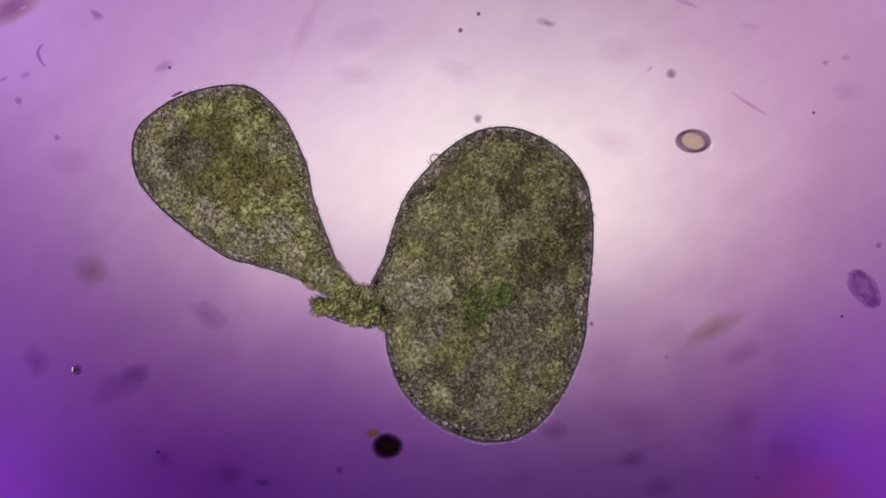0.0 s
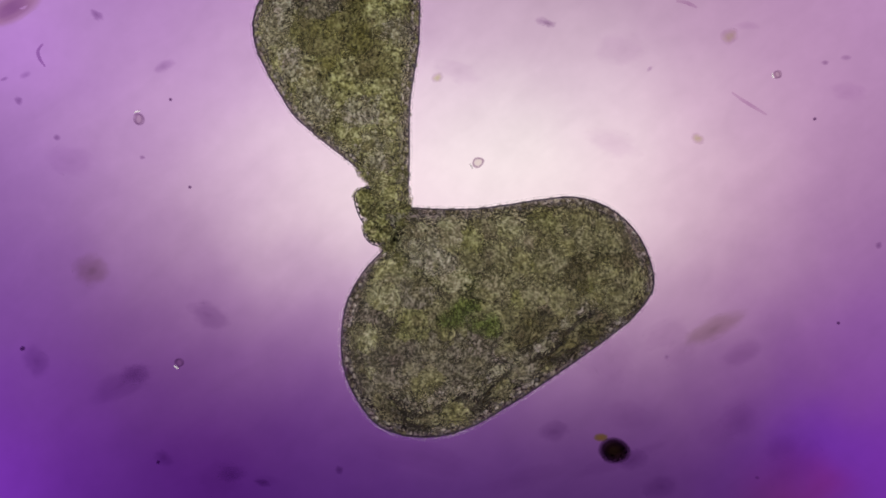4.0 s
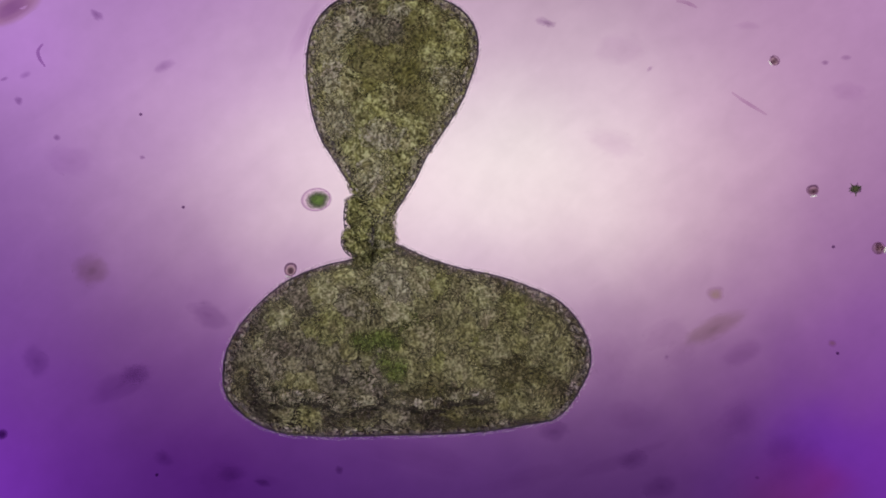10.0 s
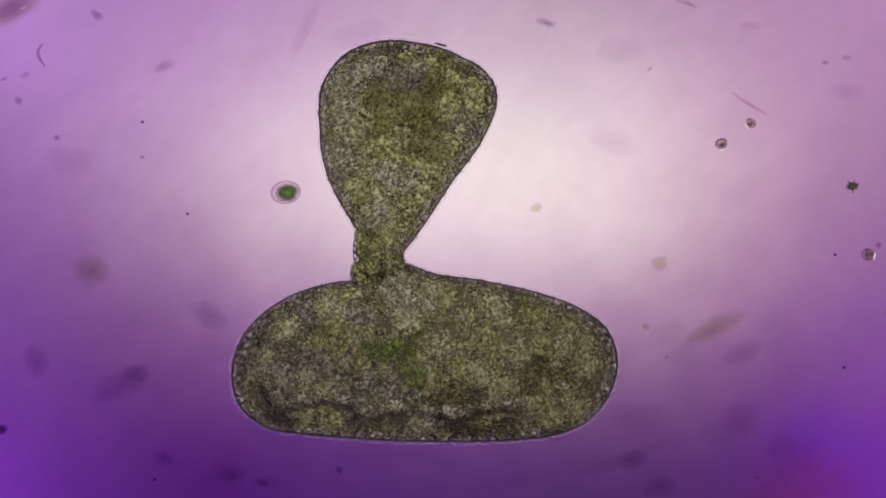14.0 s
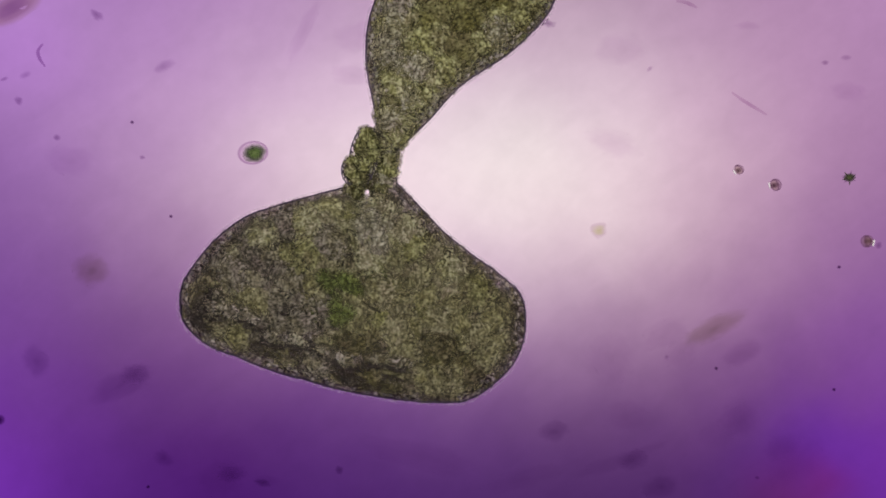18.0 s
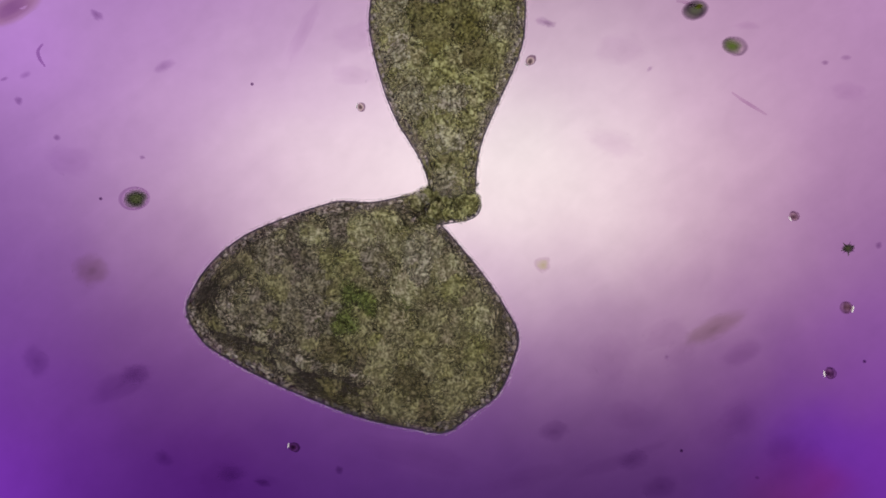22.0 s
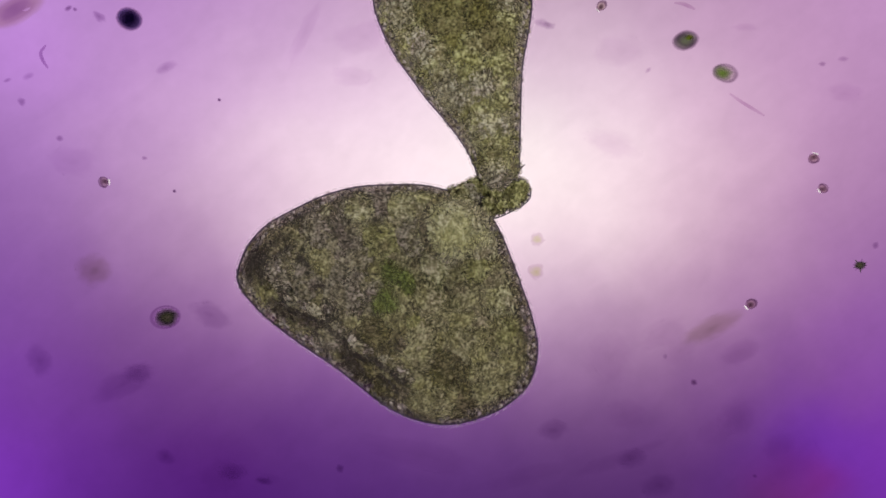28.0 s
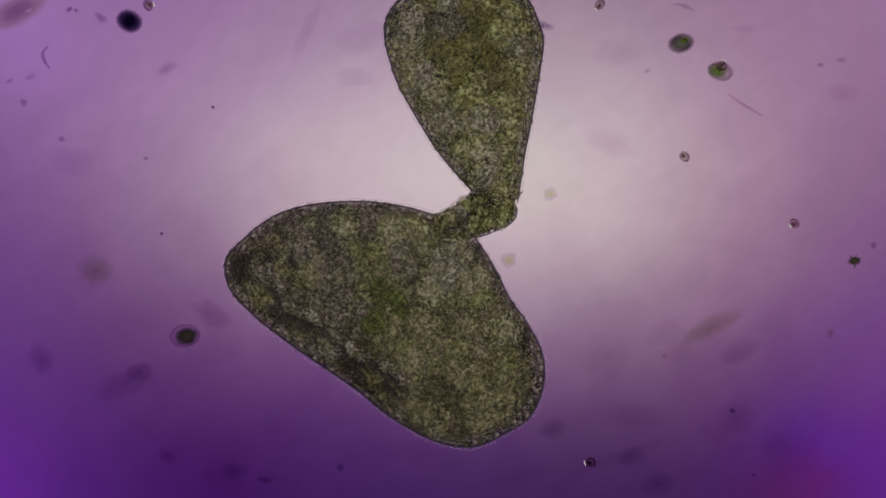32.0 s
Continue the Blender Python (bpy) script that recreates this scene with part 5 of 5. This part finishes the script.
drifter(mote("dot", 4), 5, ((0, 430, -60), (19, 465, -30), (20, 457, 17), (21.5, 452, 102), (22, 446, 149), (23, 436, 191), (24, 424, 194), (25, 410, 185), (28, 388, 177), (30, 361, 185), (32, 377, 190)))
drifter(mote("dot", 4), 5, ((0, 280, 800), (16, 270, 850), (17, 266, 848), (18.1, 262, 863), (20, 262, 868), (21, 260, 920)))

drifter(mote("pale", 11, stretch=1.3), 11, ((0, 760, 960), (6.5, 790, -60), (11, 860, 160), (12, 888, 237), (13, 915, 300), (13.5, 930, 330), (15.5, 1000, 560), (18, 1010, 940)), 25)
drifter(mote("pale", 9), 10, ((0, 1640, 640), (9, 1560, 620), (11, 1350, 592), (12, 1278, 580), (13, 1210, 574), (14.5, 1080, 580), (16, 860, 560)), 0)
drifter(mote("pale", 12), 12, ((0, 1650, 700), (10.5, 1610, 560), (12, 1553, 545), (13, 1540, 546), (15, 1610, 560)), 0)

drifter(mote("dark", 5, stretch=2.0), 6, ((0, 108, -60), (22.5, 110, -40), (25, 122, 13), (28, 121, 15), (32, 123, 17)), 38)
drifter(mote("dark", 5), 6, ((0, 120, -60), (22.5, 122, -40), (25, 134, 15), (28, 133, 17), (32, 135, 19)))
drifter(mote("pale", 9, stretch=1.3), 9, ((0, 1640, 700), (27.5, 1600, 660), (29, 1560, 640), (30, 1535, 627), (31, 1505, 610), (32, 1470, 590)), 60)


def motions():
    home = {}
    for t in SAC.times():
        p = (SAC.rows[t][0] + SAC.rows[t][-1]) / 2
        home[t] = place(p[0] * zoom(t), p[1] * zoom(t), 0)
    walk(organism, [(t, Matrix.Translation(home[t])) for t in home])
    sac.key(home)
    pear.key(home)
    rows = [(0, 612, 545, 167), (1, 590, 540, 158), (1.5, 578, 544, 158), (2, 620, 515, 152), (3, 552, 465, 132), (4, 665, 380, 107), (4.5, 676, 345, 103), (6.5, 634, 252, 92),
            (7, 638, 285, 92), (8, 648, 375, 78), (9, 640, 393, 82), (10, 637, 400, 85), (11, 640, 415, 85), (12, 637, 435, 85), (13, 645, 457, 85), (13.5, 655, 464, 85), (15.5, 618, 412, 80), (16, 600, 385, 78), (17, 632, 300, 70), (18.1, 650, 278, 65),
            (18.2, 815, 315, 24), (18.5, 815, 325, 20), (19, 808, 322, 18), (20, 803, 287, 5), (21.5, 806, 328, 10), (22, 802, 368, 8), (23, 805, 397, 8), (24, 823, 395, 15),
            (25, 850, 380, 20), (28, 893, 352, 25), (29, 910, 350, 28), (30, 915, 355, 28), (31, 885, 370, 18), (32, 868, 385, 22)]
    walk(collar, [(t, Matrix.Translation(at(t, x, y, FOCUS + 14) - home[t]) @ Matrix.Rotation(radians(a), 4, "Z")) for t, x, y, a in rows])
    for ob, share, inset, lift in FLAP_PIECES:
        steps = []
        for t, *_ in rows:
            c = flap_outline(t)
            i = int(share * 96) % 96
            w = c[(i + 2) % 96] - c[i - 2]
            w = w / np.hypot(*w)
            p = (c[i] + np.array((-w[1], w[0])) * inset) * UM
            steps.append((t, Matrix.Translation((p[0], p[1], lift * UM)) @ Matrix.Rotation(math.atan2(w[1], w[0]), 4, "Z")))
        walk(ob, steps)
    for ob, f, w, keep, lift in NECK:
        steps = []
        for t in SAC.times():
            a, b = SAC.rows[t], PEAR.rows[t]
            left, right = b[0] * (1 - f) + a[-1] * f, b[-1] * (1 - f) + a[0] * f
            if f < 0:
                left, right = PEAR.rim(t, -f * 0.1)[0], PEAR.rim(t, 1 + f * 0.1)[0]
            wide = max(np.hypot(*(right - left)), 1.0)
            k = min(max(w, min(0.5, keep / wide)), max(0.5, 1 - keep / wide))
            p = left + (right - left) * k
            steps.append((t, Matrix.Translation(place(p[0] * zoom(t), p[1] * zoom(t), FOCUS + lift) - home[t])))
        walk(ob, steps)
    for ob, f, side in NECK_SIDE:
        steps = []
        for t in SAC.times():
            a, b = SAC.rows[t], PEAR.rows[t]
            u, v = (b[-1], a[0]) if side else (b[0], a[-1])
            p, w = u + (v - u) * f, v - u
            o = (b[0] + a[-1] if side else b[-1] + a[0]) / 2 - p
            p = p + o / max(np.hypot(*o), 1.0) * 4
            steps.append((t, Matrix.Translation(place(p[0] * zoom(t), p[1] * zoom(t), FOCUS + 8) - home[t]) @ Matrix.Rotation(math.atan2(w[1], w[0]), 4, "Z")))
        walk(ob, steps)
    steps = []
    for t in SAC.times():
        p = SAC.inner(t, 0.2, 0.48)[0]
        high = FOCUS - 10
        for ts, x, y in ((28, 806, 404), (29, 822, 404), (30, 820, 398)):
            if ts == t:
                p = np.array((x - 784.0, 441.0 - y))
                high = FOCUS + 118 - (24 if t == 30 else 0)
        steps.append((t, Matrix.Translation(place(p[0] * zoom(t), p[1] * zoom(t), high) - home[t])))
    walk(mouth, steps)
    for ob, r, rows, spin in DRIFT:
        rows = list(rows)
        if rows[0][0] > 0:
            rows.insert(0, (0, *rows[0][1:]))
        if rows[-1][0] < 32:
            rows.append((32, *rows[-1][1:]))
        walk(ob, [(t, Matrix.Translation(at(t, x, y, r)) @ Matrix.Rotation(radians(spin), 4, "Z")) for t, x, y in rows])


motions()
